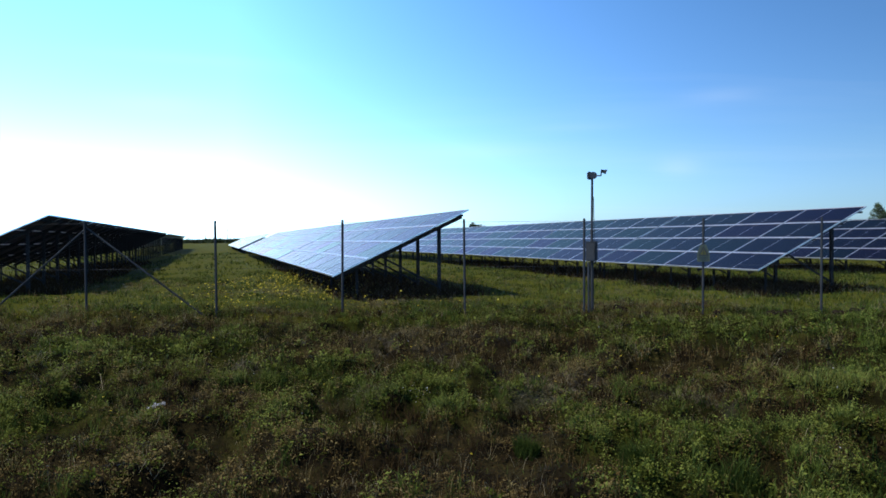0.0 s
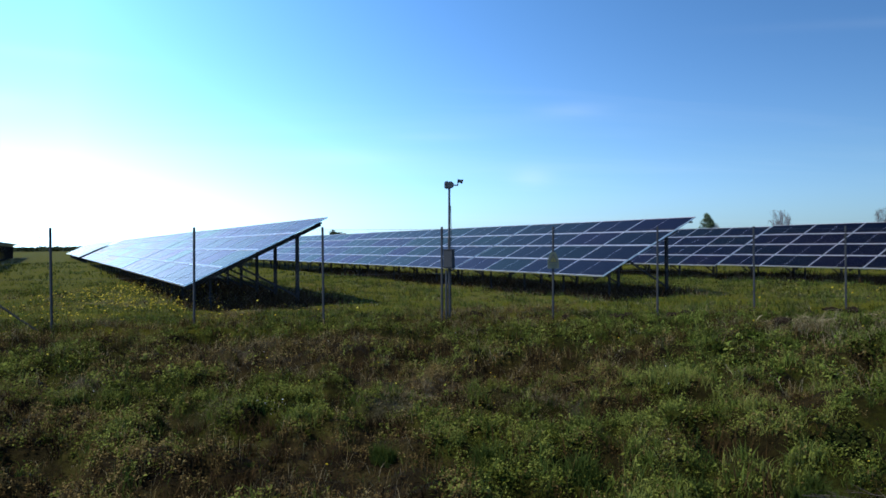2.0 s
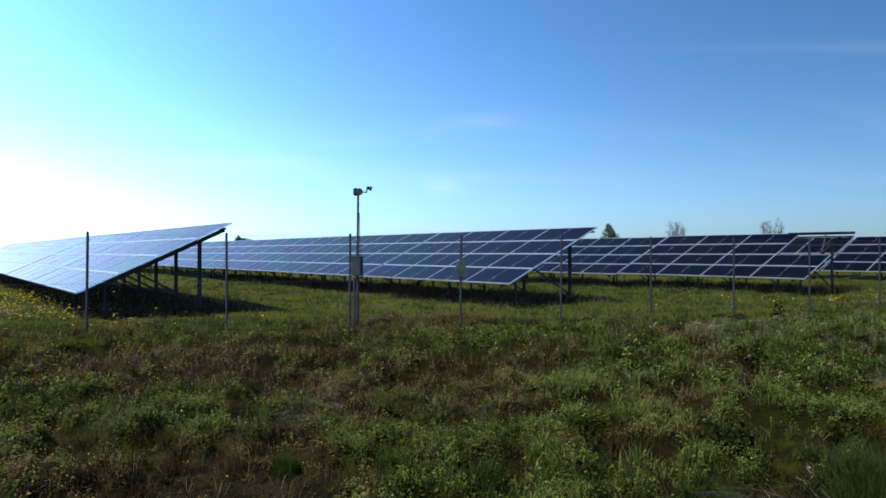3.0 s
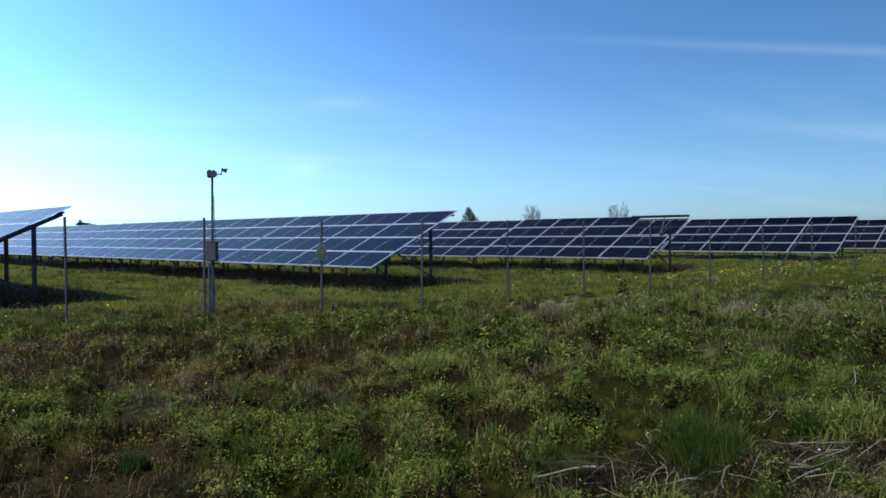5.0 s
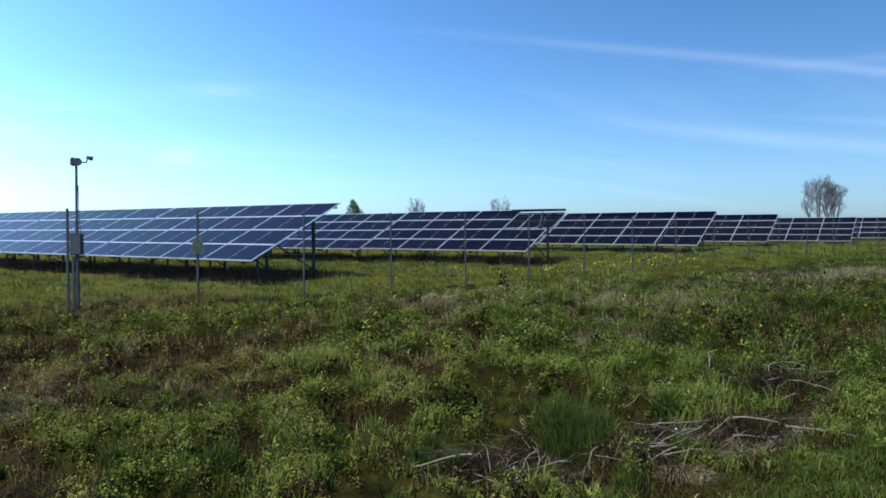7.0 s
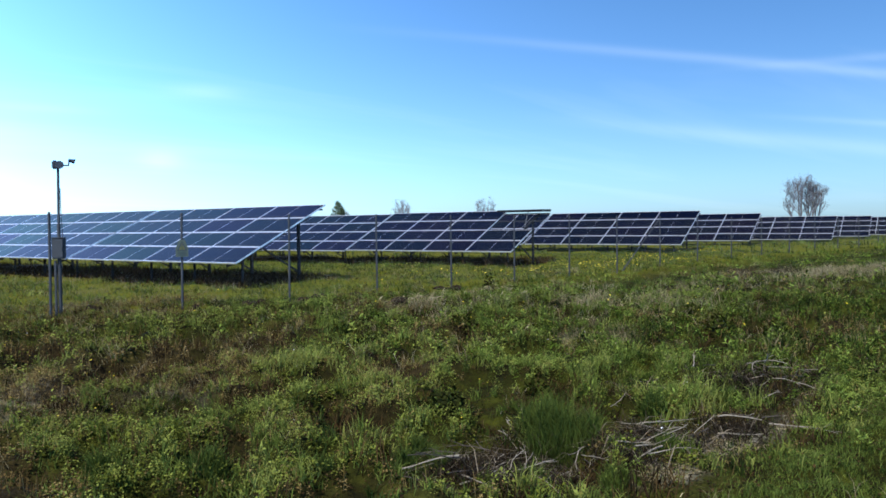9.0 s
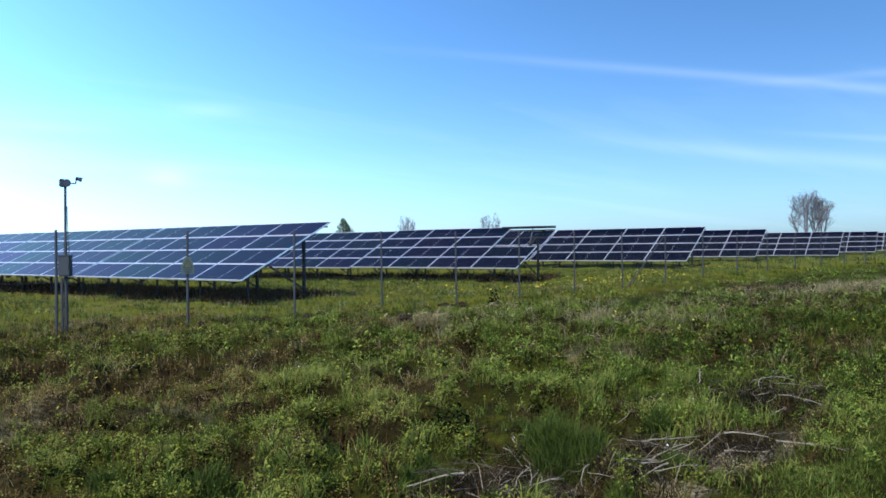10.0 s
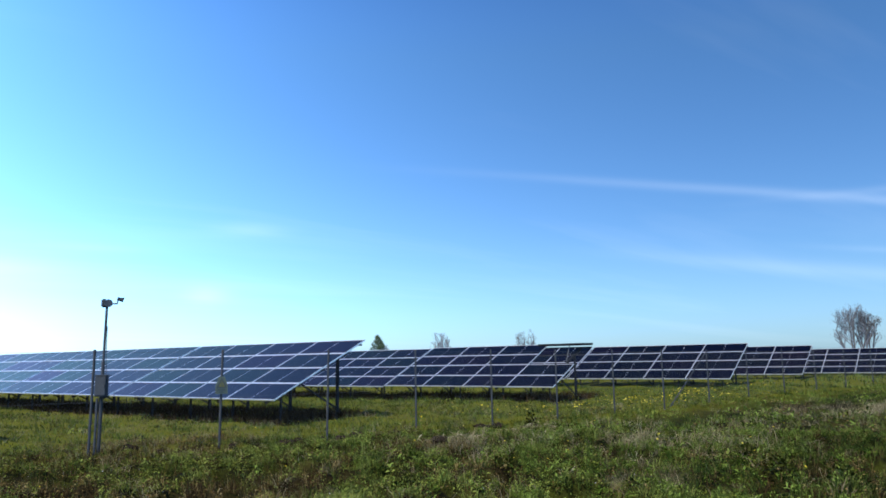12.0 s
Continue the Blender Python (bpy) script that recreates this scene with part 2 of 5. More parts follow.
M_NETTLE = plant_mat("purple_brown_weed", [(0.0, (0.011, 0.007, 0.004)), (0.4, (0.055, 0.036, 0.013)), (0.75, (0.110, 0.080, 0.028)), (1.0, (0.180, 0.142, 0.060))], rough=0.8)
M_STRAW = plant_mat("dry_straw", [(0.0, (0.062, 0.050, 0.027)), (0.5, (0.138, 0.117, 0.064)), (1.0, (0.31, 0.275, 0.185))], trans=0.2)
M_BRUSH = plant_mat("grey_dead_brush", [(0.0, (0.006, 0.0045, 0.003)), (0.4, (0.026, 0.021, 0.014)), (1.0, (0.21, 0.18, 0.13))], rough=0.85, trans=0.1)
M_YELLOW = plant_mat("dandelion_yellow", [(0.0, (0.23, 0.18, 0.012)), (0.6, (0.31, 0.255, 0.028)), (1.0, (0.37, 0.325, 0.055))], trans=0.2)
M_WHITEFL = plant_mat("pale_seed_heads", [(0.0, (0.2, 0.2, 0.19)), (1.0, (0.42, 0.43, 0.43))], trans=0.2)
M_LEAF = plant_mat("tree_leaves", [(0.0, (0.065, 0.098, 0.055)), (0.5, (0.10, 0.15, 0.085)), (1.0, (0.15, 0.20, 0.115))])
M_BUD = plant_mat("tree_buds", [(0.0, (0.085, 0.084, 0.08)), (0.5, (0.125, 0.124, 0.118)), (1.0, (0.165, 0.165, 0.15))])


def wood_mat(name, dark, light):
    m, n, l, b = material(name, 0.95, 0.0, 0.08)
    f = noise_tex(n, l, 30.0, 5, 0.7, stretch=(1, 1, 0.3))
    l.new(ramp(n, l, f, [(0.3, dark), (0.7, light)]), b.inputs["Base Color"])
    bump(n, l, b, f, 0.5, 0.004)
    return m


M_TWIG = wood_mat("spring_twigs", (0.105, 0.104, 0.118), (0.175, 0.175, 0.195))
M_DEADWOOD = wood_mat("bleached_deadwood", (0.09, 0.078, 0.06), (0.19, 0.168, 0.132))
M_DEADDARK = wood_mat("dark_weathered_wood", (0.022, 0.018, 0.015), (0.06, 0.052, 0.045))
M_SOIL = wood_mat("dark_crumbly_soil", (0.006, 0.0045, 0.003), (0.018, 0.013, 0.008))
M_SOIL.node_tree.nodes["Principled BSDF"].inputs["Specular IOR Level"].default_value = 0.05
M_PALE = wood_mat("pale_scrap", (0.24, 0.245, 0.25), (0.40, 0.405, 0.41))


def bark_mat():
    m, n, l, b = material("grey_brown_bark", 0.85)
    f = noise_tex(n, l, 4.0, 6, 0.7, stretch=(1, 1, 0.25))
    l.new(ramp(n, l, f, [(0.3, (0.05, 0.047, 0.045)), (0.7, (0.12, 0.112, 0.105))]), b.inputs["Base Color"])
    bump(n, l, b, f, 0.6, 0.03)
    return m


M_BARK = bark_mat()


def ground_mat():
    m, n, l, b = material("meadow_soil", 0.95, 0.0, 0.04)
    big = noise_tex(n, l, 0.22, 5, 0.6)
    mid = noise_tex(n, l, 2.3, 6, 0.65)
    fine = noise_tex(n, l, 22.0, 5, 0.7)
    c_a = ramp(n, l, mid, [(0.34, (0.006, 0.0045, 0.0025)), (0.50, (0.016, 0.012, 0.005)), (0.64, (0.034, 0.027, 0.010)), (0.8, (0.050, 0.042, 0.018))])
    c_b = ramp(n, l, big, [(0.35, (0.72, 0.70, 0.66)), (0.65, (1.1, 1.15, 1.0))])
    c_c = ramp(n, l, fine, [(0.3, (0.5, 0.5, 0.5)), (0.7, (1.2, 1.2, 1.15))])
    m1, m2 = n.new("ShaderNodeMixRGB"), n.new("ShaderNodeMixRGB")
    for q in (m1, m2):
        q.blend_type = "MULTIPLY"
        q.inputs["Fac"].default_value = 0.9
    mo = n.new("ShaderNodeAttribute")
    mo.attribute_name = "moss"
    m0 = n.new("ShaderNodeMixRGB")
    l.new(mo.outputs["Fac"], m0.inputs["Fac"])
    l.new(c_a, m0.inputs["Color1"])
    l.new(ramp(n, l, mid, [(0.34, (0.006, 0.006, 0.002)), (0.50, (0.016, 0.018, 0.003)), (0.64, (0.032, 0.037, 0.005)), (0.8, (0.052, 0.058, 0.008))]), m0.inputs["Color2"])
    l.new(m0.outputs[0], m1.inputs["Color1"])
    l.new(c_b, m1.inputs["Color2"])
    l.new(m1.outputs[0], m2.inputs["Color1"])
    l.new(c_c, m2.inputs["Color2"])
    # past the fence the soil is covered by a close green sward
    tc = n.new("ShaderNodeTexCoord")
    sp = n.new("ShaderNodeSeparateXYZ")
    l.new(tc.outputs["Object"], sp.inputs[0])
    mr = n.new("ShaderNodeMapRange")
    mr.inputs["From Min"].default_value, mr.inputs["From Max"].default_value, mr.inputs["To Max"].default_value = 12.8, 16.0, 0.95
    l.new(sp.outputs["Y"], mr.inputs["Value"])
    m3 = n.new("ShaderNodeMixRGB")
    l.new(mr.outputs[0], m3.inputs["Fac"])
    l.new(m2.outputs[0], m3.inputs["Color1"])
    l.new(ramp(n, l, fine, [(0.3, (0.034, 0.037, 0.003)), (0.7, (0.080, 0.083, 0.006))]), m3.inputs["Color2"])
    # trodden pale soil with dry litter
    at = n.new("ShaderNodeAttribute")
    at.attribute_name = "strip"
    m4 = n.new("ShaderNodeMixRGB")
    l.new(at.outputs["Fac"], m4.inputs["Fac"])
    l.new(m3.outputs[0], m4.inputs["Color1"])
    l.new(ramp(n, l, noise_tex(n, l, 24.0, 6, 0.75), [(0.35, (0.035, 0.031, 0.022)), (0.5, (0.12, 0.108, 0.080)), (0.66, (0.24, 0.22, 0.175))]), m4.inputs["Color2"])
    l.new(m4.outputs[0], b.inputs["Base Color"])
    bump(n, l, b, fine, 0.8, 0.05)
    return m


M_GROUND = ground_mat()


def plain(name, col, rough=0.6):
    m, n, l, b = material(name, rough)
    f = noise_tex(n, l, 14.0, 4, 0.6)
    d = tuple(c * 0.8 for c in col)
    l.new(ramp(n, l, f, [(0.3, d), (0.7, col)]), b.inputs["Base Color"])
    return m


M_SIGNYEL = plain("sign_yellow", (0.12, 0.10, 0.010), 0.7)
M_SIGNPALE = plain("sign_pale_plate", (0.075, 0.085, 0.05), 0.7)
M_BLACK = plain("sign_black", (0.02, 0.02, 0.02), 0.5)

# ---- helpers for meshes ----


def part(name, bm, mats, parent=None, label=""):
    me = bpy.data.meshes.new(name)
    bm.to_mesh(me)
    bm.free()
    for m in mats if isinstance(mats, (list, tuple)) else [mats]:
        me.materials.append(m)
    ob = new(name, me)
    if parent:
        ob.parent = parent
    if label:
        ob["label"] = label
    return ob


def box(bm, cx, cy, cz, sx, sy, sz, m=None, mat=0, bevel=0.0):
    mm = (m or Matrix()) @ Matrix.LocRotScale((cx, cy, cz), None, (sx, sy, sz))
    r = bmesh.ops.create_cube(bm, size=1.0, matrix=mm)
    fs = {f for v in r["verts"] for f in v.link_faces}
    for f in fs:
        f.material_index = mat
    if bevel:
        es = list({e for v in r["verts"] for e in v.link_edges})
        bmesh.ops.bevel(bm, geom=es, offset=bevel, segments=2, affect="EDGES")


def tube(bm, a, b, r1, r2=None, seg=10, caps=True):
    a, b = Vector(a), Vector(b)
    d = b - a
    m = Matrix.Translation((a + b) / 2) @ d.to_track_quat("Z", "Y").to_matrix().to_4x4()
    bmesh.ops.create_cone(bm, cap_ends=caps, segments=seg, radius1=r1, radius2=r1 if r2 is None else r2, depth=d.length, matrix=m)


def beam(bm, a, b, w, h, side=(0, 1, 0)):
    """A rectangular bar from a to b, w wide along side."""
    a, b = Vector(a), Vector(b)
    z = (b - a).normalized()
    y = Vector(side)
    x = y.cross(z).normalized()
    y = z.cross(x)
    m = Matrix((x, y, z)).transposed().to_4x4()
    m.translation = (a + b) / 2
    box(bm, 0, 0, 0, h, w, (b - a).length, m)


def raw_mesh(name, verts, faces_flat, loop_totals, mat, smooth=False):
    """A mesh from numpy arrays."""
    me = bpy.data.meshes.new(name)
    nv, nl, nf = len(verts), len(faces_flat), len(loop_totals)
    me.vertices.add(nv)
    me.vertices.foreach_set("co", verts.astype(np.float32).ravel())
    me.loops.add(nl)
    me.loops.foreach_set("vertex_index", faces_flat.astype(np.int32))
    me.polygons.add(nf)
    starts = np.concatenate([[0], np.cumsum(loop_totals)[:-1]]).astype(np.int32)
    me.polygons.foreach_set("loop_start", starts)
    if smooth:
        me.polygons.foreach_set("use_smooth", np.ones(nf, dtype=bool))
    me.update(calc_edges=True)
    me.materials.append(mat)
    return me


# ---- ground ----
RNG = np.random.default_rng(7)


def sstep(a, b, x):
    t = np.clip((x - a) / (b - a), 0, 1)
    return t * t * (3 - 2 * t)


def lattice(seed):
    return np.random.default_rng(seed).random((256, 256))


LAT = [lattice(s) for s in (11, 12, 13, 14)]


def vnoise(x, y, k=0):
    """Smooth value noise, 0 to 1, one lattice cell a unit."""
    xi, yi = np.floor(x).astype(int), np.floor(y).astype(int)
    fx, fy = x - xi, y - yi
    fx, fy = fx * fx * (3 - 2 * fx), fy * fy * (3 - 2 * fy)
    L = LAT[k]
    a, b = L[xi % 256, yi % 256], L[(xi + 1) % 256, yi % 256]
    c, d = L[xi % 256, (yi + 1) % 256], L[(xi + 1) % 256, (yi + 1) % 256]
    return (a * (1 - fx) + b * fx) * (1 - fy) + (c * (1 - fx) + d * fx) * fy


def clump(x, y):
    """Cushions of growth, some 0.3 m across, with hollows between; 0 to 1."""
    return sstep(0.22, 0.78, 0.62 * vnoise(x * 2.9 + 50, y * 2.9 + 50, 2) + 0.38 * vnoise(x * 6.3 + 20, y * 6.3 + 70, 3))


def gz(x, y):
    """Height of the field: level, with a low rise to the east, and lumps."""
    x, y = np.asarray(x, float), np.asarray(y, float)
    r = np.hypot(x, y)
    rise = 0.42 * sstep(14, 38, x) * sstep(3, 12, y) * (1 - 0.6 * sstep(60, 160, x))
    lump = (vnoise(x * 0.35 + 40, y * 0.35 + 40, 0) - 0.5) * 0.10 + (vnoise(x * 1.3 + 90, y * 1.3 + 90, 1) - 0.5) * 0.13 + (clump(x, y) - 0.5) * (0.20 + 0.08 * sstep(7, 10, r)) * (1 - 0.75 * sstep(13.5, 15.5, y + 0.2 * x))
    fade = 1 - sstep(40, 120, r)
    trodden = np.exp(-((x - 5.0) / 1.7) ** 4 - ((y - 2.55) / 0.5) ** 4)
    return rise + lump * fade * sstep(0.3, 2.5, r) * (1 - 0.9 * trodden)


def fbm(x, y, s, k):
    return vnoise(x * s + 31, y * s + 57, k) * 0.6 + vnoise(x * s * 2.3 + 11, y * s * 2.3 + 83, (k + 1) % 4) * 0.4


def greenness(x, y):
    """Where green wins over the purple-brown weeds: patches, and mostly green to the east and by the fence."""
    return np.clip((fbm(x, y, 0.6, 0) - 0.5) * 4.2 + 0.39 + 0.88 * sstep(0.8, 6.0, x - 0.2 * y) + 0.45 * sstep(12.5, 15, y) - 0.25 * sstep(9, 12, y) * (1 - sstep(12.5, 15, y)) + 0.35 * lush(x, y) + 0.6 * np.exp(-((x - 4.8) / 2.3) ** 2 - ((y - 5.6) / 2.4) ** 2), 0, 1)


def bare(x, y):
    """The trodden pale strip beside the verge."""
    k = np.zeros_like(x)
    for cx, cy, lx, ly, tilt in ((4.12, 2.62, 0.34, 0.15, -0.1), (4.95, 2.70, 0.55, 0.20, -0.06), (5.75, 2.72, 0.75, 0.07, 0.08), (7.0, 2.95, 0.9, 0.07, 0.12)):
        d = np.hypot((x - cx) / lx, (y - cy - tilt * (x - cx)) / ly)
        k = np.maximum(k, 1 - sstep(0.4, 1.2, d + (fbm(x, y, 3.4, 2) - 0.5) * 0.7))
    return k


def verge(x, y):
    """Short even grass past the strip."""
    return sstep(0.0, 0.3, 2.42 + 0.10 * (x - 4.7) - y) * sstep(2.8, 3.6, x)


def lush(x, y):
    """The taller, darker grass towards the verge."""
    return sstep(1.2, 3.0, x - 0.12 * y) * (1 - sstep(6.5, 9.5, y))


def drygrass(x, y):
    """Last year's pale grass on the rise."""
    a = 0.6 * np.exp(-(((x - 11.3) / 1.5) ** 2 + ((y - 8.7) / 1.3) ** 2)) + 0.35 * np.exp(-(((x - 9.8) / 1.6) ** 2 + ((y - 11.2) / 1.2) ** 2))
    b = np.exp(-(((x - 22.8) / 2.6) ** 2 + ((y - 9.2) / 1.1) ** 2))
    c = 0.4 * np.exp(-(((x - 9.7) / 1.3) ** 2 + ((y - 12.4) / 0.8) ** 2))
    return np.clip(a + b + c, 0, 1) * sstep(0.42, 0.58, fbm(x, y, 1.5, 1))


# flattened grey mats of last year's stalks, and bald mossy spots
MATS = [(1.3, 7.9, 0.5), (1.05, 6.95, 0.42), (-0.7, 6.95, 0.16), (1.1, 6.8, 0.3), (2.4, 7.0, 0.35), (-0.8, 11.0, 0.5), (8.3, 6.8, 0.5), (-2.4, 8.6, 0.4)]


def matted(x, y):
    k = np.zeros_like(x)
    for mx, my, mr in MATS:
        k = np.maximum(k, np.exp(-(((x - mx) / mr) ** 2 + ((y - my) / (1.3 * mr)) ** 2)))
    return k


BRUSH = [(4.25, 3.24), (4.4, 3.21), (4.44, 3.1), (4.62, 3.05), (4.29, 2.9), (4.63, 3.39), (3.07, 3.45), (3.09, 3.31), (3.24, 3.26), (3.39, 3.22), (3.5, 3.08), (3.72, 3.71), (3.77, 3.59), (3.39, 3.71), (3.65, 3.37), (5.75, 4.01), (6.07, 4.05), (6.05, 3.86), (6.42, 3.93), (6.77, 3.68), (6.78, 3.5), (6.84, 3.34), (6.64, 3.09), (6.3, 3.47), (5.27, 2.92), (5.55, 2.8), (4.73, 2.89), (7.4, 3.3)]


def brushy(x, y):
    """Where dead brush keeps the grass down."""
    k = np.zeros_like(x)
    for bx, by in BRUSH:
        k = np.maximum(k, np.exp(-((x - bx) / 0.3) ** 2 - ((y - by) / 0.17) ** 2))
    return k


def ground():
    az = np.radians(np.concatenate([np.arange(-44, 84, 0.75), np.arange(84, 316, 4.0)]))
    r = 0.35 * 1.0185 ** np.arange(500)
    Rr, A = np.meshgrid(r, az, indexing="ij")
    X, Y = Rr * np.sin(A), Rr * np.cos(A)
    n, k = len(r), len(az)
    V = np.concatenate([[[0, 0, float(gz(0.0, 0.0))]], np.stack([X, Y, gz(X, Y)], -1).reshape(-1, 3)])
    i = 1 + np.arange(n * k).reshape(n, k)
    j = np.roll(i, -1, 1)
    quads = np.stack([i[:-1], i[1:], j[1:], j[:-1]], -1).reshape(-1, 4)[:, ::-1]
    tris = np.stack([np.zeros(k, int), j[0], i[0]], -1)
    F = np.concatenate([quads.ravel(), tris.ravel()])
    T = np.concatenate([np.full(len(quads), 4), np.full(k, 3)])
    me = raw_mesh("ground", V, F, T, M_GROUND, True)
    for name, fn in (("strip", lambda x, y: np.maximum(bare(x, y) * sstep(0.28, 0.52, fbm(x, y, 4.0, 1)), 0.3 * matted(x, y) * sstep(0.4, 0.6, fbm(x, y, 5.0, 2)))), ("moss", lambda x, y: greenness(x, y) * (1 - 0.8 * brushy(x, y)))):
        me.attributes.new(name, "FLOAT", "POINT").data.foreach_set("value", fn(V[:, 0], V[:, 1]).astype(np.float32))
    ob = new("ground", me)
    tagged(ob, "rough meadow ground of weeds and short grass", "ground", kind="structure")


ground()

# ---- solar tables ----
TILT, ROW_AZ = 24.95, 17.54
LOW = 0.68
PITCH_ALONG, PITCH_UP = 2.12, 1.0125
UNIT, COLS = 8.60, 4
CT, ST = math.cos(radians(TILT)), math.sin(radians(TILT))


PW, PL, PF, PG = 0.995, 2.10, 0.027, 0.016


def panel_frame():
    """The one-piece aluminium frame of a panel, 2.10 by 0.995 m; x up the slope, y along the row."""
    bm = bmesh.new()
    loops = []
    for z in (0.02, -0.02):
        for w, h in ((PW / 2, PL / 2), (PW / 2 - PF, PL / 2 - PG)):
            loops.append([bm.verts.new((x * w, y * h, z)) for x, y in ((-1, -1), (1, -1), (1, 1), (-1, 1))])
    top_out, top_in, low_out, low_in = loops
    for k in range(4):
        q = (k + 1) % 4
        bm.faces.new((top_out[k], top_out[q], top_in[q], top_in[k]))
        bm.faces.new((low_in[k], low_in[q], low_out[q], low_out[k]))
        bm.faces.new((low_out[k], low_out[q], top_out[q], top_out[k]))
        bm.faces.new((top_in[k], top_in[q], low_in[q], low_in[k]))
    return bm


def panel_plate(sx, sy, z, thick):
    bm = bmesh.new()
    box(bm, 0, 0, z, sx, sy, thick)
    return bm


def slope_matrix(across, along, lift=0.0):
    """A pose on the table's plane: across metres up the slope, along metres down the row."""
    return Matrix.Translation((across * CT - lift * ST, along, LOW + across * ST + lift * CT)) @ Matrix.Rotation(-radians(TILT), 4, "Y")


def me_of(name, bm, *mats):
    me = bpy.data.meshes.new(name)
    bm.to_mesh(me)
    bm.free()
    for m in mats:
        me.materials.append(m)
    return me


ME_PANEL = me_of("panel", panel_frame(), M_ALU)
PANEL_PARTS = (
    ("glass", me_of("glass", panel_plate(PW - 2 * PF + 0.001, PL - 2 * PG + 0.001, 0.006, 0.012), M_GLASS)),
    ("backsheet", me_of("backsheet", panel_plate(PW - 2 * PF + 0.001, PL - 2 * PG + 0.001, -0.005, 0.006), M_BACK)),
    ("crossbar", me_of("crossbar", panel_plate(PW - 2 * PF, 0.008, 0.0125, 0.003), M_ALU)),
)
REAR, FRONT = 3.30, 0.80


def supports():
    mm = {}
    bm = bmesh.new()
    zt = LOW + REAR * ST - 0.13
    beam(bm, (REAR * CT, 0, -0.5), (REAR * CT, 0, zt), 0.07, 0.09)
    mm["rear_post"] = me_of("rear_post", bm, M_GALV_SHADED)
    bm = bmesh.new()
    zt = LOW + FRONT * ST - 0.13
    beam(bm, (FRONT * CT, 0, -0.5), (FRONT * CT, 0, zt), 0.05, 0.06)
    mm["front_post"] = me_of("front_post", bm, M_GALV_SHADED)
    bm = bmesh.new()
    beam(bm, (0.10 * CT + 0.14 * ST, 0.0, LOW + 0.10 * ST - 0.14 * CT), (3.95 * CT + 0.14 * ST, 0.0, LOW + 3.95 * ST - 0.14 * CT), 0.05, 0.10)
    mm["rafter"] = me_of("rafter", bm, M_GALV_SHADED)
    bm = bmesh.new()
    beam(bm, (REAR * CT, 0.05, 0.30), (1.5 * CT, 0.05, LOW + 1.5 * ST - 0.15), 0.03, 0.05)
    mm["brace"] = me_of("brace", bm, M_GALV_SHADED)
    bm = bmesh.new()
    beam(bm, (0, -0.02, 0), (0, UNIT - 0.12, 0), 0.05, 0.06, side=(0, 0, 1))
    mm["purlin"] = me_of("purlin", bm, M_GALV_SHADED)
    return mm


ME_SUP = supports()


def table():
    """One table: four courses of four panels on posts, rafters and purlins. Origin at its low near corner."""
    e = new("solar_table")
    tagged(e, "tilted solar table of dark blue framed panels on steel posts", "solar panel", "tables of the solar field")
    for c in range(COLS):
        for r in range(4):
            ob = new("panel", ME_PANEL)
            ob.parent = e
            ob.matrix_basis = slope_matrix((r + 0.5) * PITCH_UP, (c + 0.5) * PITCH_ALONG)
            for name, me in PANEL_PARTS:
                new(name, me).parent = ob
    for k in range(4):
        y = 0.55 + k * UNIT / 4
        for nm in ("rear_post", "front_post", "rafter", "brace"):
            ob = new(nm, ME_SUP[nm])
            ob.parent = e
            ob.matrix_basis = Matrix.Translation((0, y, 0))
    for a in (0.25, 1.0, 2.02, 3.04, 3.8):
        ob = new("purlin", ME_SUP["purlin"])
        ob.parent = e
        ob.matrix_basis = Matrix.Translation((a * CT + 0.055 * ST, 0, LOW + a * ST - 0.055 * CT))
    return e


def far_table(n):
    """n tables in one row block far down the field, with its panels joined."""
    e = new("solar_table")
    tagged(e, "long far block of tilted dark blue solar panels", "solar panel", "far tables of the solar field")
    bm = bmesh.new()
    for c in range(n * COLS):
        y = (c + 0.5) * PITCH_ALONG + (c // COLS) * (UNIT - COLS * PITCH_ALONG)
        for r in range(4):
            m = slope_matrix((r + 0.5) * PITCH_UP, y)
            box(bm, 0, 0, 0, 0.995, 2.10, 0.03, m, 0)
            box(bm, 0, 0, 0.012, 0.93, 2.05, 0.012, m, 1)
    tagged(part("panel_field", bm, [M_ALU, M_GLASS], e), kind="stuff")
    bm = bmesh.new()
    for k in range(n * 4):
        y = 0.55 + k * UNIT / 4
        beam(bm, (REAR * CT, y, -0.5), (REAR * CT, y, LOW + REAR * ST - 0.1), 0.07, 0.09)
        beam(bm, (FRONT * CT, y, -0.5), (FRONT * CT, y, LOW + FRONT * ST - 0.1), 0.07, 0.09)
    tagged(part("post_line", bm, M_GALV_SHADED, e), kind="stuff")
    return e


# rows: distance across the field, start along the row, lift of the row
ROW_LIST = [(-8.20, 23.85, -0.03), (2.90, 18.46, -0.03), (13.67, 15.82, 0.01), (25.25, 13.45, -0.01), (35.87, 9.87, 0.04), (47.02, 8.90, 0.03), (58.06, 5.58, -0.09), (69.1, 4.0, 0.0), (80.1, 2.0, 0.0)]
RZ = radians(ROW_AZ)
AV, AU = Vector((math.cos(RZ), math.sin(RZ), 0)), Vector((-math.sin(RZ), math.cos(RZ), 0))
NEAR_TABLES, FAR_TABLES = 7, 7
random.seed(5)
base_table, base_far = table(), far_table(FAR_TABLES)
free_table, free_far = base_table, base_far
TABLES = {}
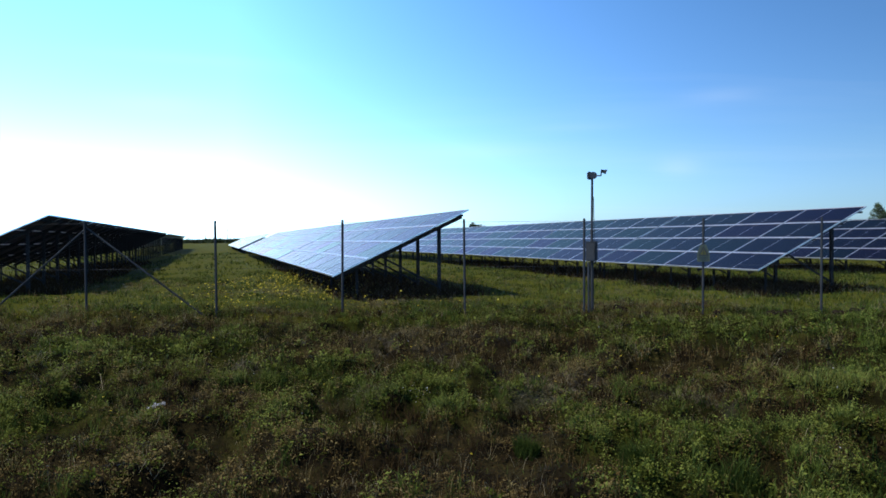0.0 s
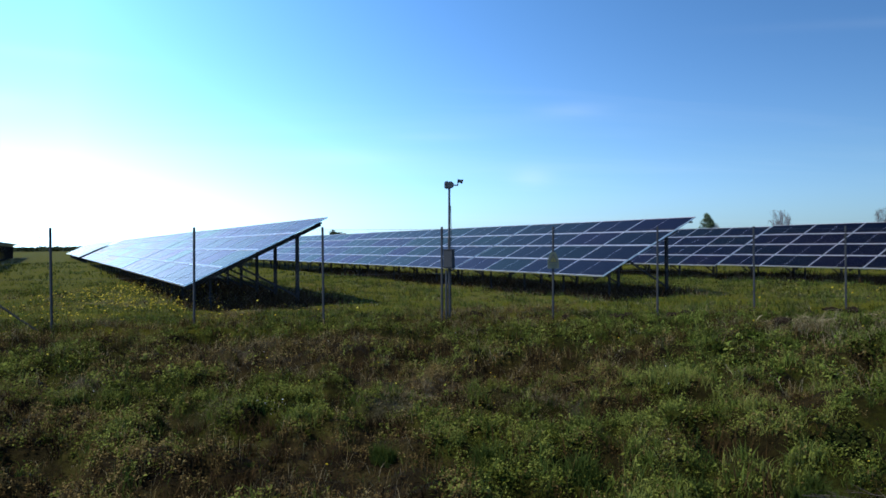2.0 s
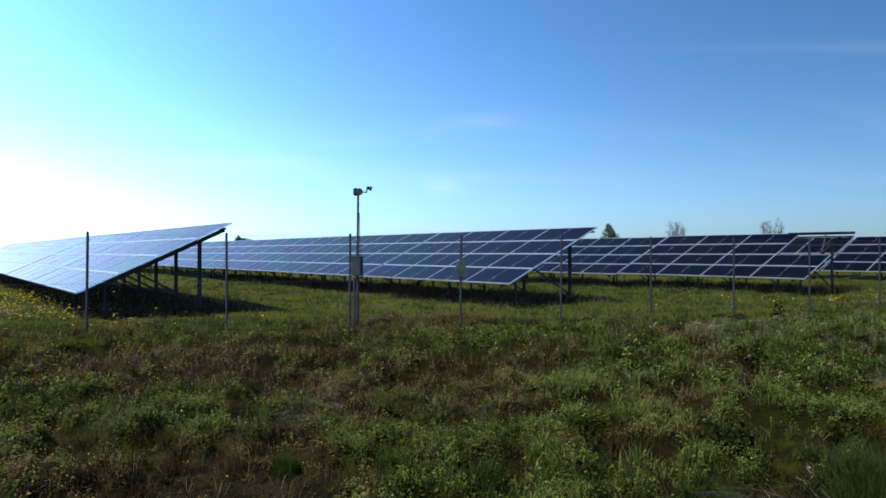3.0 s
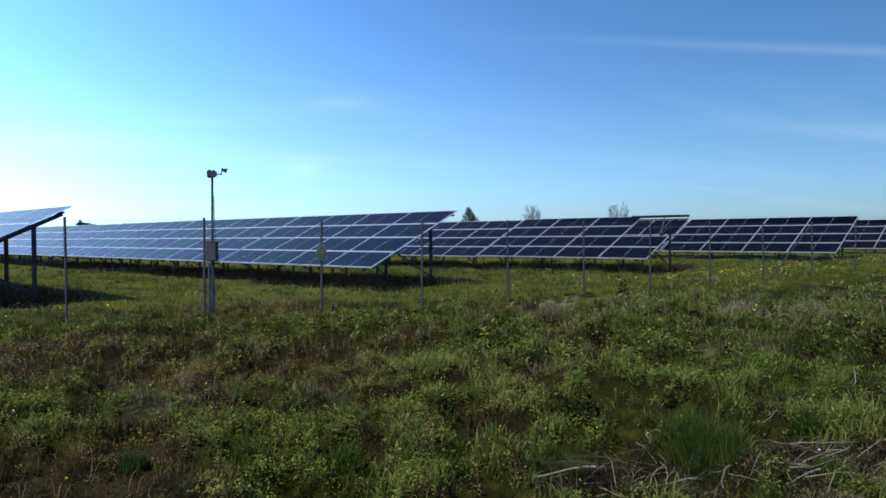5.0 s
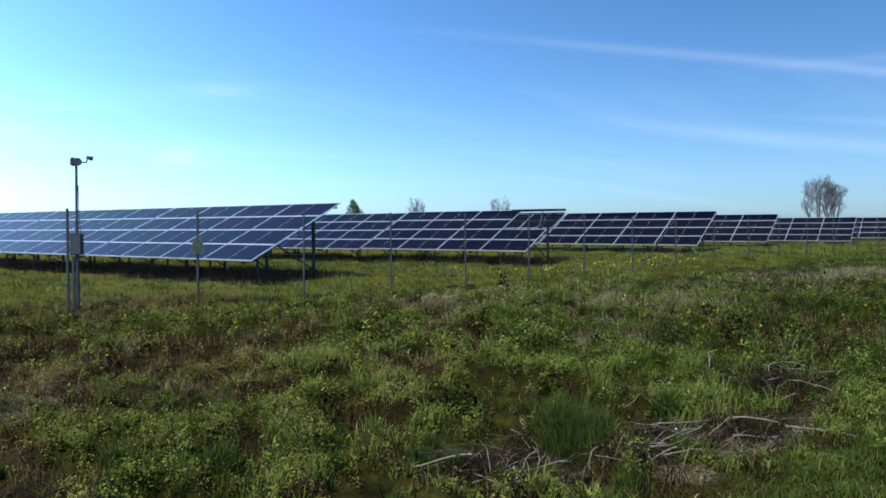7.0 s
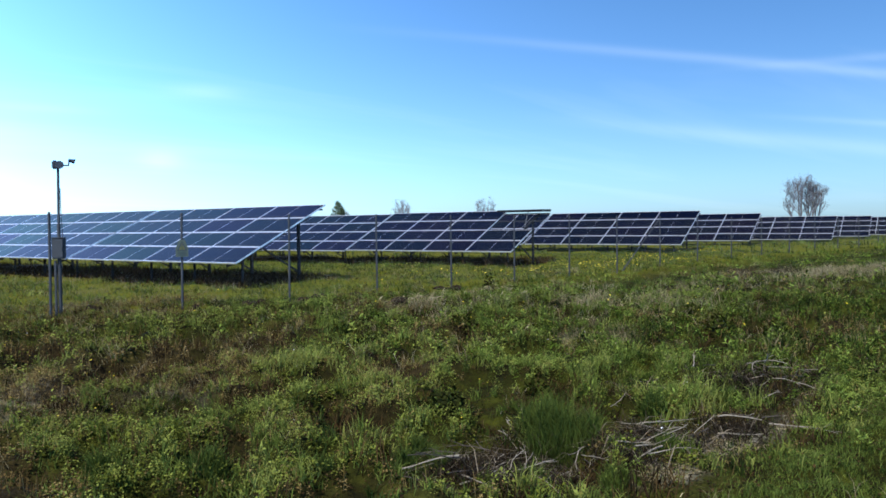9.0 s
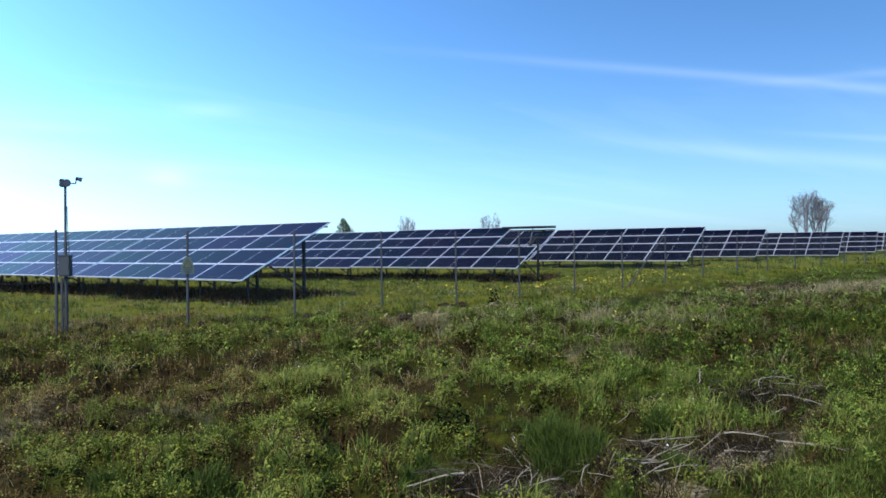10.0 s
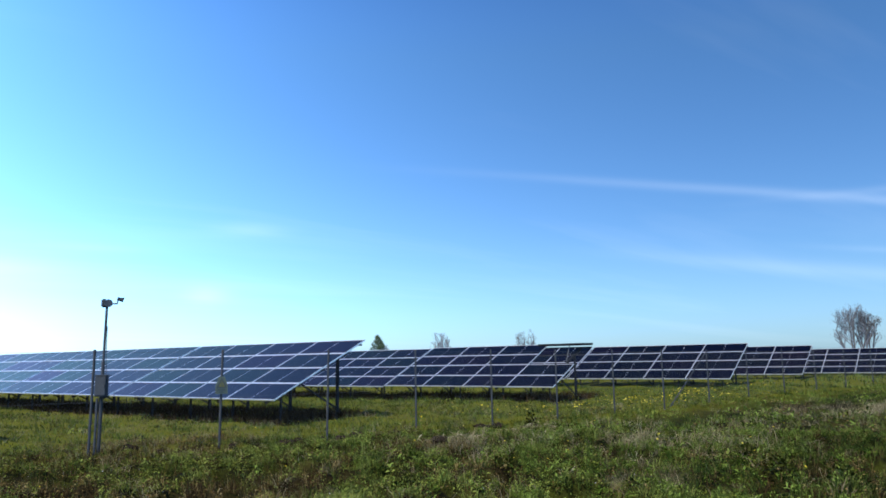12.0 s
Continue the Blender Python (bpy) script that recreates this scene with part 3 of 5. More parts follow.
for i, (across, start, lift) in enumerate(ROW_LIST):
    for j in range(NEAR_TABLES + 1):
        o = AV * across + AU * (start + j * UNIT + ((7.5 if i else 2.5) if j == NEAR_TABLES else 0))
        dz = lift + (random.uniform(-0.014, 0.014) - (0.03 if i == 3 else 0.0) if j else 0)
        m = pose(o.x, o.y, dz, 0, 0, ROW_AZ)
        if j < NEAR_TABLES:
            if free_table:
                free_table.matrix_basis, t_ob, free_table = m, free_table, None
            else:
                t_ob = copy_thing(base_table, m)
        elif free_far:
            free_far.matrix_basis, t_ob, free_far = m, free_far, None
        else:
            t_ob = copy_thing(base_far, m)
        TABLES[i, j] = t_ob

# in the fourth row the top panel of the end column is swung up level on a prop, and the one below it is gone
def end_panel(t_ob, lo, hi):
    return [c for c in t_ob.children if c.data == ME_PANEL and c.matrix_basis.translation.y < 1.5 and lo * CT < c.matrix_basis.translation.x < hi * CT][0]


loose, gone = end_panel(TABLES[3, 0], 3.0, 4.2), end_panel(TABLES[3, 0], 2.0, 3.0)
for ob in (*gone.children, gone):
    bpy.data.objects.remove(ob)
loose.matrix_basis = Matrix.Translation((4.05 * CT - 0.5, 0.5 * PITCH_ALONG, LOW + 4.05 * ST + 0.0)) @ Matrix.Rotation(radians(-1.2), 4, "Y")
# its frame takes the shade-dark steel, so the underside reads black
bm = panel_frame()
loose.data = me_of("panel", bm, M_GALV_SHADED)
for x in (-0.42, 0.42):
    part("rail", panel_plate(0.05, 2.14, -0.052, 0.055), M_GALV_SHADED, loose).location.x = x
loose["label"] = "panel swung up level on a prop"
bm = bmesh.new()
beam(bm, (2.9 * CT, 0.75, LOW + 2.9 * ST - 0.25), (3.3 * CT, 0.75, LOW + 4.05 * ST), 0.03, 0.03)
part("prop", bm, M_WIRE, TABLES[3, 0], "thin steel prop")
tagged(TABLES[3, 0], "tilted solar table with one panel missing and one swung level")

# ---- fence ----
F0, FD = Vector((-7.124, 14.895, 0)), Vector((0.99973, 0.0233, 0))
STATIONS = [-10.2, -7.7, -5.2, -2.68, -0.15, 2.48, 5.05, 7.57, 10.04, 12.52, 15.01, 17.47, 19.95, 22.42, 24.91, 27.4, 29.94, 32.46, 35.01, 37.56, 40.16, 42.8, 45.44, 48.06, 50.7, 53.3, 55.9]
POST_H = 1.97


def fence_point(s, z=0.0):
    p = F0 + FD * s
    return Vector((p.x, p.y, z))


def fence():
    e = new("fence")
    tagged(e, "chain-link fence on grey steel posts along the meadow", "fence")
    me = None
    for k, s in enumerate(STATIONS):
        p = fence_point(s)
        if me is None:
            bm = bmesh.new()
            tube(bm, (0, 0, -0.5), (0, 0, POST_H), 0.025, seg=10)
            tube(bm, (0, 0, POST_H), (0, 0, POST_H + 0.015), 0.027, 0.018, seg=10)
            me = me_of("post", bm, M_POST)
        ob = new("post", me)
        ob.parent = e
        ob.matrix_basis = Matrix.Translation((p.x, p.y, 0)) @ Matrix.Rotation(radians(random.uniform(-0.5, 0.5)), 4, "Y")
    # wires
    for z in (POST_H - 0.04, 1.0):
        bm = bmesh.new()
        tube(bm, fence_point(STATIONS[0], z), fence_point(STATIONS[-1], z), 0.0022, seg=4, caps=False)
        part("tension_wire", bm, M_WIRE, e)
    # mesh: two sets of slanting wires a span
    for k in range(len(STATIONS) - 1):
        a, b = STATIONS[k], STATIONS[k + 1]
        verts, faces = [], []
        top, low, r = POST_H - 0.05, 0.06, 0.0009
        hgt = top - low
        for sgn in (1, -1):
            x = a - hgt
            while x < b + hgt:
                x0, x1 = (x, x + hgt) if sgn > 0 else (x + hgt, x)
                z0, z1 = low, top
                lo_s, hi_s = min(x0, x1), max(x0, x1)
                ca, cb = max(lo_s, a), min(hi_s, b)
                if cb > ca:
                    za = z0 + (ca - x0) / (x1 - x0) * hgt
                    zb = z0 + (cb - x0) / (x1 - x0) * hgt
                    pa, pb = fence_point(ca, za), fence_point(cb, zb)
                    off = 0.0015 * sgn
                    n0 = len(verts)
                    for p in (pa, pb):
                        verts += [(p.x, p.y + off - r, p.z), (p.x, p.y + off + r, p.z - r), (p.x, p.y + off + r, p.z + r)]
                    for q in range(3):
                        faces += [n0 + q, n0 + (q + 1) % 3, n0 + 3 + (q + 1) % 3, n0 + 3 + q]
                x += 0.08
        ob = new("wire_mesh", raw_mesh("wire_mesh", np.array(verts), np.array(faces), np.full(len(faces) // 4, 4), M_WIRE))
        ob.parent = e
    # braces at straining posts
    for s_top, s_foot in ((STATIONS[4], STATIONS[5] - 0.1), (STATIONS[4], STATIONS[3] + 0.3), (STATIONS[16], STATIONS[15] + 0.1)):
        bm = bmesh.new()
        tube(bm, fence_point(s_top, POST_H - 0.12) + Vector((0, 0.05, 0)), fence_point(s_foot, 0.0) + Vector((0, 0.05, -0.1)), 0.021, seg=8)
        part("brace", bm, M_POST, e)
    return e


fence()


def sign():
    p = fence_point(12.52)
    e = new("warning_sign")
    tagged(e, "small yellow triangular warning sign wired to the fence post", "sign")
    e.matrix_basis = Matrix.Translation((p.x, p.y - 0.035, 0.2)) @ Matrix.Diagonal((0.84, 1, 0.84, 1))
    bm = bmesh.new()
    # pale plate with clipped top corners
    pts = [(-0.155, 1.04), (0.155, 1.04), (0.155, 1.24), (0.07, 1.46), (-0.07, 1.46), (-0.155, 1.24)]
    fr = [bm.verts.new((x, -0.002, z)) for x, z in pts]
    bk = [bm.verts.new((x, 0.002, z)) for x, z in pts]
    bm.faces.new(fr)
    bm.faces.new(bk[::-1])
    for i in range(6):
        j = (i + 1) % 6
        bm.faces.new((fr[j], fr[i], bk[i], bk[j]))
    part("plate", bm, M_SIGNPALE, e)

    def tri(name, cx, cz, w, h, y, mat):
        b2 = bmesh.new()
        v = [b2.verts.new((cx + q[0] * w, y + d, cz + q[1] * h)) for d in (0, 0.0015) for q in ((-0.5, 0), (0.5, 0), (0, 1))]
        b2.faces.new(v[:3])
        b2.faces.new(v[5:2:-1])
        for i in range(3):
            j = (i + 1) % 3
            b2.faces.new((v[j], v[i], v[3 + i], v[3 + j]))
        part(name, b2, mat, e)

    tri("border", 0, 1.185, 0.27, 0.25, -0.0045, M_BLACK)
    tri("triangle", 0, 1.213, 0.165, 0.155, -0.007, M_SIGNYEL)
    b3 = bmesh.new()
    for dx, z0, z1 in ((0.012, 1.345, 1.29), (-0.012, 1.29, 1.235)):
        beam(b3, (dx, -0.0075, z0), (-dx, -0.0075, z1), 0.002, 0.022)
    part("bolt_mark", b3, M_BLACK, e)
    b4 = bmesh.new()
    for z in (1.15, 1.115, 1.08):
        box(b4, 0, -0.0035, z, 0.22 if z > 1.1 else 0.15, 0.002, 0.016)
    part("text_bar", b4, M_BLACK, e)
    return e


sign()


def camera_pole():
    e = new("monitoring_pole")
    tagged(e, "slim grey steel pole with sensor head and cabinet", "pole")
    px, py = 3.12, 15.55
    e.matrix_basis = Matrix.Translation((px, py, 0))
    bm = bmesh.new()
    tube(bm, (0.045, 0, -0.4), (0.045, 0, 1.15), 0.036, seg=14)
    tube(bm, (0.045, 0, 1.14), (0.045, 0, 1.72), 0.034, 0.031, seg=14)
    tube(bm, (0.044, 0, 1.70), (0.046, 0, 1.76), 0.038, 0.030, seg=14)
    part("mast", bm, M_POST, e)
    bm = bmesh.new()
    tube(bm, (0.045, 0, 1.70), (0.055, 0, 2.84), 0.025, seg=12)
    part("upper_mast", bm, M_DARKPLASTIC, e, "thin dark upper tube of the mast")
    bm = bmesh.new()
    tube(bm, (-0.03, -0.01, -0.3), (-0.03, -0.01, 1.06), 0.024, seg=8)
    part("conduit", bm, M_DARKPLASTIC, e, "dark plastic cable conduit")
    bm = bmesh.new()
    for z0, z1, x0, x1 in ((1.45, 1.62, 0.10, 0.105), (1.62, 1.80, 0.105, 0.092), (1.80, 2.10, 0.092, 0.085), (2.10, 2.45, 0.085, 0.082)):
        tube(bm, (x0, -0.01, z0), (x1, -0.01, z1), 0.007, seg=6)
    part("cable", bm, M_DARKPLASTIC, e, "black cable running up the mast")
    turn = Matrix.Translation((0.015, -0.12, 0)) @ Matrix.Rotation(radians(-26), 4, "Z")
    bm = bmesh.new()
    box(bm, 0, 0, 1.295, 0.215, 0.17, 0.40, turn, bevel=0.012)
    box(bm, 0, 0.0, 1.500, 0.24, 0.20, 0.018, turn)
    cab = part("cabinet", bm, M_BOX, e, "grey painted cabinet")
    bm = bmesh.new()
    box(bm, 0, -0.092, 1.295, 0.19, 0.016, 0.36, turn, bevel=0.006)
    part("cabinet_door", bm, M_BOX, cab)
    bm = bmesh.new()
    box(bm, 0.07, -0.105, 1.295, 0.02, 0.012, 0.06, turn, bevel=0.003)
    part("latch", bm, M_DARKPLASTIC, cab)
    bm = bmesh.new()
    for z in (1.12, 1.42):
        box(bm, 0.045, 0.0, z, 0.10, 0.10, 0.035)
    part("clamp", bm, M_DARKPLASTIC, cab)
    bm = bmesh.new()
    box(bm, 0.0, 0.02, 2.905, 0.09, 0.12, 0.165, bevel=0.02)
    tube(bm, (0.065, -0.08, 2.90), (0.075, 0.05, 2.90), 0.078, 0.07, seg=18)
    head = part("sensor_head", bm, M_DARKPLASTIC, e, "dark boxy sensor head")
    bm = bmesh.new()
    tube(bm, (0.12, 0, 2.90), (0.245, 0, 2.90), 0.013, seg=8)
    tube(bm, (0.24, 0, 2.892), (0.25, 0, 2.97), 0.013, seg=8)
    part("arm", bm, M_DARKPLASTIC, head)
    bm = bmesh.new()
    tube(bm, (0.235, -0.03, 3.005), (0.345, -0.05, 2.965), 0.030, 0.040, seg=14)
    box(bm, 0.30, -0.035, 3.015, 0.13, 0.075, 0.008, Matrix.Rotation(radians(0), 4, "Y"))
    part("lens_unit", bm, M_DARKPLASTIC, head)
    return e


camera_pole()

# ---- plants ----


def polar_points(n, r0, r1, az0, az1, k=1.0):
    """Random places in a sector of the meadow."""
    r = np.sqrt(r0 * r0 + (r1 * r1 - r0 * r0) * RNG.random(n) ** k)
    a = np.radians(az0 + (az1 - az0) * RNG.random(n))
    return r * np.sin(a), r * np.cos(a)


def blades(x, y, h, w, lean, tint, z=None):
    """One bent tapering blade a root: five corners, a quad and a tip."""
    n = len(x)
    a, b = RNG.random(n) * 2 * np.pi, RNG.random(n) * 2 * np.pi
    z = gz(x, y) - 0.01 if z is None else z
    dx, dy = np.cos(a) * lean * h, np.sin(a) * lean * h
    wx, wy = np.cos(b) * w / 2, np.sin(b) * w / 2
    V = np.empty((n, 5, 3))
    V[:, 0] = np.stack([x - wx, y - wy, z], 1)
    V[:, 1] = np.stack([x + wx, y + wy, z], 1)
    mx, my, mz = x + dx * 0.35, y + dy * 0.35, z + h * 0.6
    V[:, 2] = np.stack([mx + wx * 0.8, my + wy * 0.8, mz], 1)
    V[:, 3] = np.stack([mx - wx * 0.8, my - wy * 0.8, mz], 1)
    V[:, 4] = np.stack([x + dx, y + dy, z + h * (1 - 0.25 * lean)], 1)
    i = np.arange(n)[:, None] * 5
    F = np.concatenate([i + np.array([[0, 1, 2, 3]]), i + np.array([[3, 2, 4]])], 1)
    return V.reshape(-1, 3), F.ravel(), np.tile([4, 3], n), np.repeat(tint, 5)


def leaves(x, y, z, ln, w, up, tint):
    """One leaf a place: a bent quad, tilted up by up."""
    n = len(x)
    a = RNG.random(n) * 2 * np.pi
    t = up + (RNG.random(n) - 0.5) * 1.1
    ux, uy, uz = np.cos(a) * np.cos(t), np.sin(a) * np.cos(t), np.sin(t)
    sx, sy = -np.sin(a), np.cos(a)
    V = np.empty((n, 4, 3))
    V[:, 0] = np.stack([x, y, z], 1)
    m = np.stack([x + ux * ln * 0.5, y + uy * ln * 0.5, z + uz * ln * 0.5 + 0.12 * w], 1)
    s = np.stack([sx * w / 2, sy * w / 2, (RNG.random(n) - 0.5) * w * 0.6], 1)
    V[:, 1], V[:, 3] = m + s, m - s
    V[:, 2] = np.stack([x + ux * ln, y + uy * ln, z + uz * ln - 0.1 * ln], 1)
    i = np.arange(n)[:, None] * 4
    return V.reshape(-1, 3), (i + np.array([[0, 1, 2, 3]])).ravel(), np.full(n, 4), np.repeat(tint, 4)


def discs(x, y, z, r, tint, tilt=0.35):
    """Small six-sided domed flower heads."""
    n = len(x)
    V = np.empty((n, 7, 3))
    tx, ty = (RNG.random(n) - 0.5) * 2 * tilt, (RNG.random(n) - 0.5) * 2 * tilt
    V[:, 6] = np.stack([x, y, z + 0.3 * r], 1)
    for k in range(6):
        dx, dy = np.cos(k * np.pi / 3) * r, np.sin(k * np.pi / 3) * r
        V[:, k] = np.stack([x + dx, y + dy, z + dx * tx + dy * ty], 1)
    i = np.arange(n)[:, None] * 7
    F = np.concatenate([i + np.array([[k, (k + 1) % 6, 6]]) for k in range(6)], 1)
    return V.reshape(-1, 3), F.ravel(), np.full(n * 6, 3), np.repeat(tint, 7)


def stuff(name, chunks, mat, label, category):
    vs, fs, ts, ti, off = [], [], [], [], 0
    for v, f, t, q in chunks:
        vs.append(v)
        fs.append(f + off)
        ts.append(t)
        ti.append(q)
        off += len(v)
    me = raw_mesh(name, np.concatenate(vs), np.concatenate(fs), np.concatenate(ts), mat)
    at = me.attributes.new("tint", "FLOAT", "POINT")
    at.data.foreach_set("value", np.clip(np.concatenate(ti), 0, 1).astype(np.float32))
    return tagged(new(name, me), label, category, kind="stuff")


def spread_out(x, y, per, radius):
    """per places round each root; gives x, y, the share of the radius, and the root's number."""
    n = len(x)
    idx = np.repeat(np.arange(n), per)
    q = np.sqrt(RNG.random(n * per))
    a = RNG.random(n * per) * 2 * np.pi
    rr = q * radius[idx]
    return x[idx] + rr * np.cos(a), y[idx] + rr * np.sin(a), q, idx


def furrow(x, y):
    """The strip of turned soil along the foot of the fence."""
    s = x * FD.x + y * FD.y
    d = np.abs(x * FD.y - y * FD.x - (F0.x * FD.y - F0.y * FD.x) - 0.25)
    k = s - (F0.x * FD.x + F0.y * FD.y)
    return (1 - sstep(0.15, 0.4, d)) * sstep(10.4, 11.2, k) * (1 - sstep(19.5, 20.5, k))


AZ = (-37, 75)


def roots(n, r0, r1, keep):
    x, y = polar_points(n, r0, r1, *AZ)
    m = RNG.random(n) < keep(x, y)
    return x[m], y[m]


def under(x, y):
    """Thinner growth beneath the tables, so that the shade there looks darker."""
    a = (x * AV.x + y * AV.y)
    k = np.zeros_like(a)
    for across, start, _ in ROW_LIST:
        k = np.maximum(k, ((a > across + 0.2) & (a < across + 4.6) & (-x * AV.y + y * AV.x > start)).astype(float))
    return k


def grow():
    herb, fresh, weed, grass, dry, brush = [], [], [], [], [], []
    # cushions of small-leaved herbs, each with its own leaf size and colour; shade in the hollows is put into the tint
    for n, per, r0, r1, rad, hh, ln in ((23000, 34, 3.9, 9.0, 0.058, 0.12, 0.020), (34000, 17, 8.8, 18, 0.085, 0.16, 0.034), (5200, 16, 17.5, 36, 0.28, 0.15, 0.07)):
        x, y = roots(n, r0, r1, lambda x, y: (0.25 + 0.75 * greenness(x, y)) * (1 - bare(x, y)) * (1 - 0.95 * verge(x, y)) * (1 - 0.7 * drygrass(x, y)) * (1 - 0.7 * sstep(12.8, 15, y)) * (0.03 + 0.97 * sstep(0.30, 0.62, clump(x, y) - 0.08 * sstep(-0.5, 3.0, x))) * (1 - 0.8 * under(x, y)) * (1 - 0.9 * brushy(x, y)) * (1 - furrow(x, y)) * (1 - 0.15 * lush(x, y)) * (1 - 0.8 * matted(x, y)) * (0.5 + 0.5 * sstep(4.8, 6.2, np.hypot(x, y))))
        size = 0.45 + 1.3 * RNG.random(len(x)) ** 2
        X, Y, q, i = spread_out(x, y, per, rad * size)
        kind = 0.4 * fbm(x, y, 1.2, 3) + 0.6 * fbm(x, y, 2.7, 0)
        # the clump term paints cushion tops lit and hollows shaded
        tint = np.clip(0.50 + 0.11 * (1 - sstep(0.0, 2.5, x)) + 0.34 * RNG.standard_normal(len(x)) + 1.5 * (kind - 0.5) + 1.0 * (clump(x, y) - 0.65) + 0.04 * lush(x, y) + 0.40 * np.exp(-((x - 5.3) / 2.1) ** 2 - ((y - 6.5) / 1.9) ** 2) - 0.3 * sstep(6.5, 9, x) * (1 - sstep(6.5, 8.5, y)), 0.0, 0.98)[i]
        Z = gz(X, Y) + hh * size[i] * (1 - q * q) * (0.25 + 0.75 * RNG.random(len(X)))
        L = ln * (0.6 + 0.8 * RNG.random(len(X))) * (0.62 + 1.0 * RNG.random(len(x)) ** 3)[i]
        new_growth = (RNG.random(len(x)) < 0.7 * sstep(2.0, 6.5, x - 0.15 * y) * (1 - sstep(13, 15, y)))[i]
        for sel, to, stretch, wide in ((~new_growth, herb, 1.05, 0.52), (new_growth, fresh, 1.5, 0.30)):
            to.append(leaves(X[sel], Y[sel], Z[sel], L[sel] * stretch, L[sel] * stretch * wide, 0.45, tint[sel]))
    # purple-brown weeds and withered stalks
    for n, per, r0, r1, rad, hh, ln in ((15000, 17, 3.9, 9.0, 0.05, 0.10, 0.020), (26000, 9, 8.8, 18, 0.075, 0.13, 0.034), (2400, 12, 17.5, 30, 0.25, 0.15, 0.07)):
        x, y = roots(n, r0, r1, lambda x, y: (1.0 - 0.85 * greenness(x, y)) * (1 - bare(x, y)) * (1 - verge(x, y)) * (0.10 + 0.90 * sstep(0.30, 0.6, clump(x, y))))
        size = 0.5 + 0.9 * RNG.random(len(x))
        X, Y, q, i = spread_out(x, y, per, rad * size)
        # weeds too are tinted darker in the hollows, as if shaded
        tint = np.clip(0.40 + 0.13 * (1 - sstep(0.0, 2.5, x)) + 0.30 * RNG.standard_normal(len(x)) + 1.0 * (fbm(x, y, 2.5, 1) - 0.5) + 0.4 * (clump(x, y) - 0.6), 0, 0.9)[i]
        Z = gz(X, Y) + hh * size[i] * (1 - 0.7 * q * q) * RNG.random(len(X))
        L = ln * (0.6 + 0.8 * RNG.random(len(X)))
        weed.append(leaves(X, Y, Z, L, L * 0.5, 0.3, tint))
        X, Y, q, i = spread_out(x, y, 3, rad * size)
        weed.append(blades(X, Y, hh * 1.3 * size[i] * (0.5 + 0.8 * RNG.random(len(X))), ln * 0.16 * np.ones(len(X)), 0.55 * RNG.random(len(X)), RNG.random(len(X))))
    # dark withered stands that paint shade into the hollows among the cushions, and brush at the edge of the strip
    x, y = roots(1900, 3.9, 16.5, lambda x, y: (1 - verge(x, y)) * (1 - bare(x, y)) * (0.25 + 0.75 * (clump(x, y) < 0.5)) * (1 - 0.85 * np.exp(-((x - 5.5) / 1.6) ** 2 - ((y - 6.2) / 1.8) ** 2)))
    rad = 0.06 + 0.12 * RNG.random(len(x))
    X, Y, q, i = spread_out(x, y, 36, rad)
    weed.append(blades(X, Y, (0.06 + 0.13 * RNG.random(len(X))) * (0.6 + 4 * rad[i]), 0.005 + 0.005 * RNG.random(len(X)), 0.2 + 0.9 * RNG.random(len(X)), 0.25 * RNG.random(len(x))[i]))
    bx, by = np.array(BRUSH).T
    x = np.repeat(bx, 11) + 0.17 * RNG.standard_normal(11 * len(bx))
    y = np.repeat(by, 11) + 0.08 * RNG.standard_normal(11 * len(bx))
    X, Y, q, i = spread_out(x, y, 40, 0.15 * np.ones(len(x)))
    brush.append(blades(X, Y, 0.04 + 0.11 * RNG.random(len(X)), 0.003 + 0.004 * RNG.random(len(X)), 0.6 + 1.6 * RNG.random(len(X)), 0.14 * RNG.random(len(x))[i] + 0.3 * RNG.random(len(X)) ** 5))
    X, Y, q, i = spread_out(x, y, 3, 0.2 * np.ones(len(x)))
    brush.append(blades(X, Y, 0.08 + 0.18 * RNG.random(len(X)), 0.004 + 0.004 * RNG.random(len(X)), 1.0 + 2.2 * RNG.random(len(X)), 0.22 + 0.5 * RNG.random(len(X))))
    # mats of grey stalks lying flat
    for mx, my, mr in MATS:
        n = int(2600 * mr)
        x, y = mx + 0.7 * mr * RNG.standard_normal(n), my + 0.9 * mr * RNG.standard_normal(n)
        dry.append(blades(x, y, 0.03 + 0.07 * RNG.random(n), 0.003 + 0.002 * RNG.random(n), 0.8 + 2.2 * RNG.random(n), 0.05 + 0.5 * RNG.random(n)))
    # grass tufts, taller to the east and in tussocks
    for n, per, r0, r1, rad, hh, w in ((6800, 20, 3.9, 9.0, 0.055, 0.105, 0.0066), (7600, 17, 8.8, 18, 0.11, 0.13, 0.0075), (14000, 9, 14.0, 38, 0.24, 0.15, 0.014), (8000, 6, 37, 90, 0.5, 0.22, 0.045)):
        x, y = roots(n, r0, r1, lambda x, y: (0.10 + 0.9 * greenness(x, y)) * (1 - 0.97 * bare(x, y)) * (1 - 0.85 * under(x, y)) * (1 - 0.96 * (1 - sstep(0.30, 0.60, clump(x, y) - 0.07 * sstep(-0.5, 3.0, x))) * (1 - sstep(13, 16, y)) * (1 - verge(x, y))) * (1 - furrow(x, y)) * (1 - 0.8 * brushy(x, y)) * (1 - 0.6 * matted(x, y)))
        size = 0.5 + 0.9 * RNG.random(len(x)) ** 2
        size *= 1 + 0.12 * lush(x, y) + 0.4 * sstep(0.55, 0.7, fbm(x, y, 0.7, 2)) * sstep(0.5, 4, x) - 0.7 * verge(x, y)
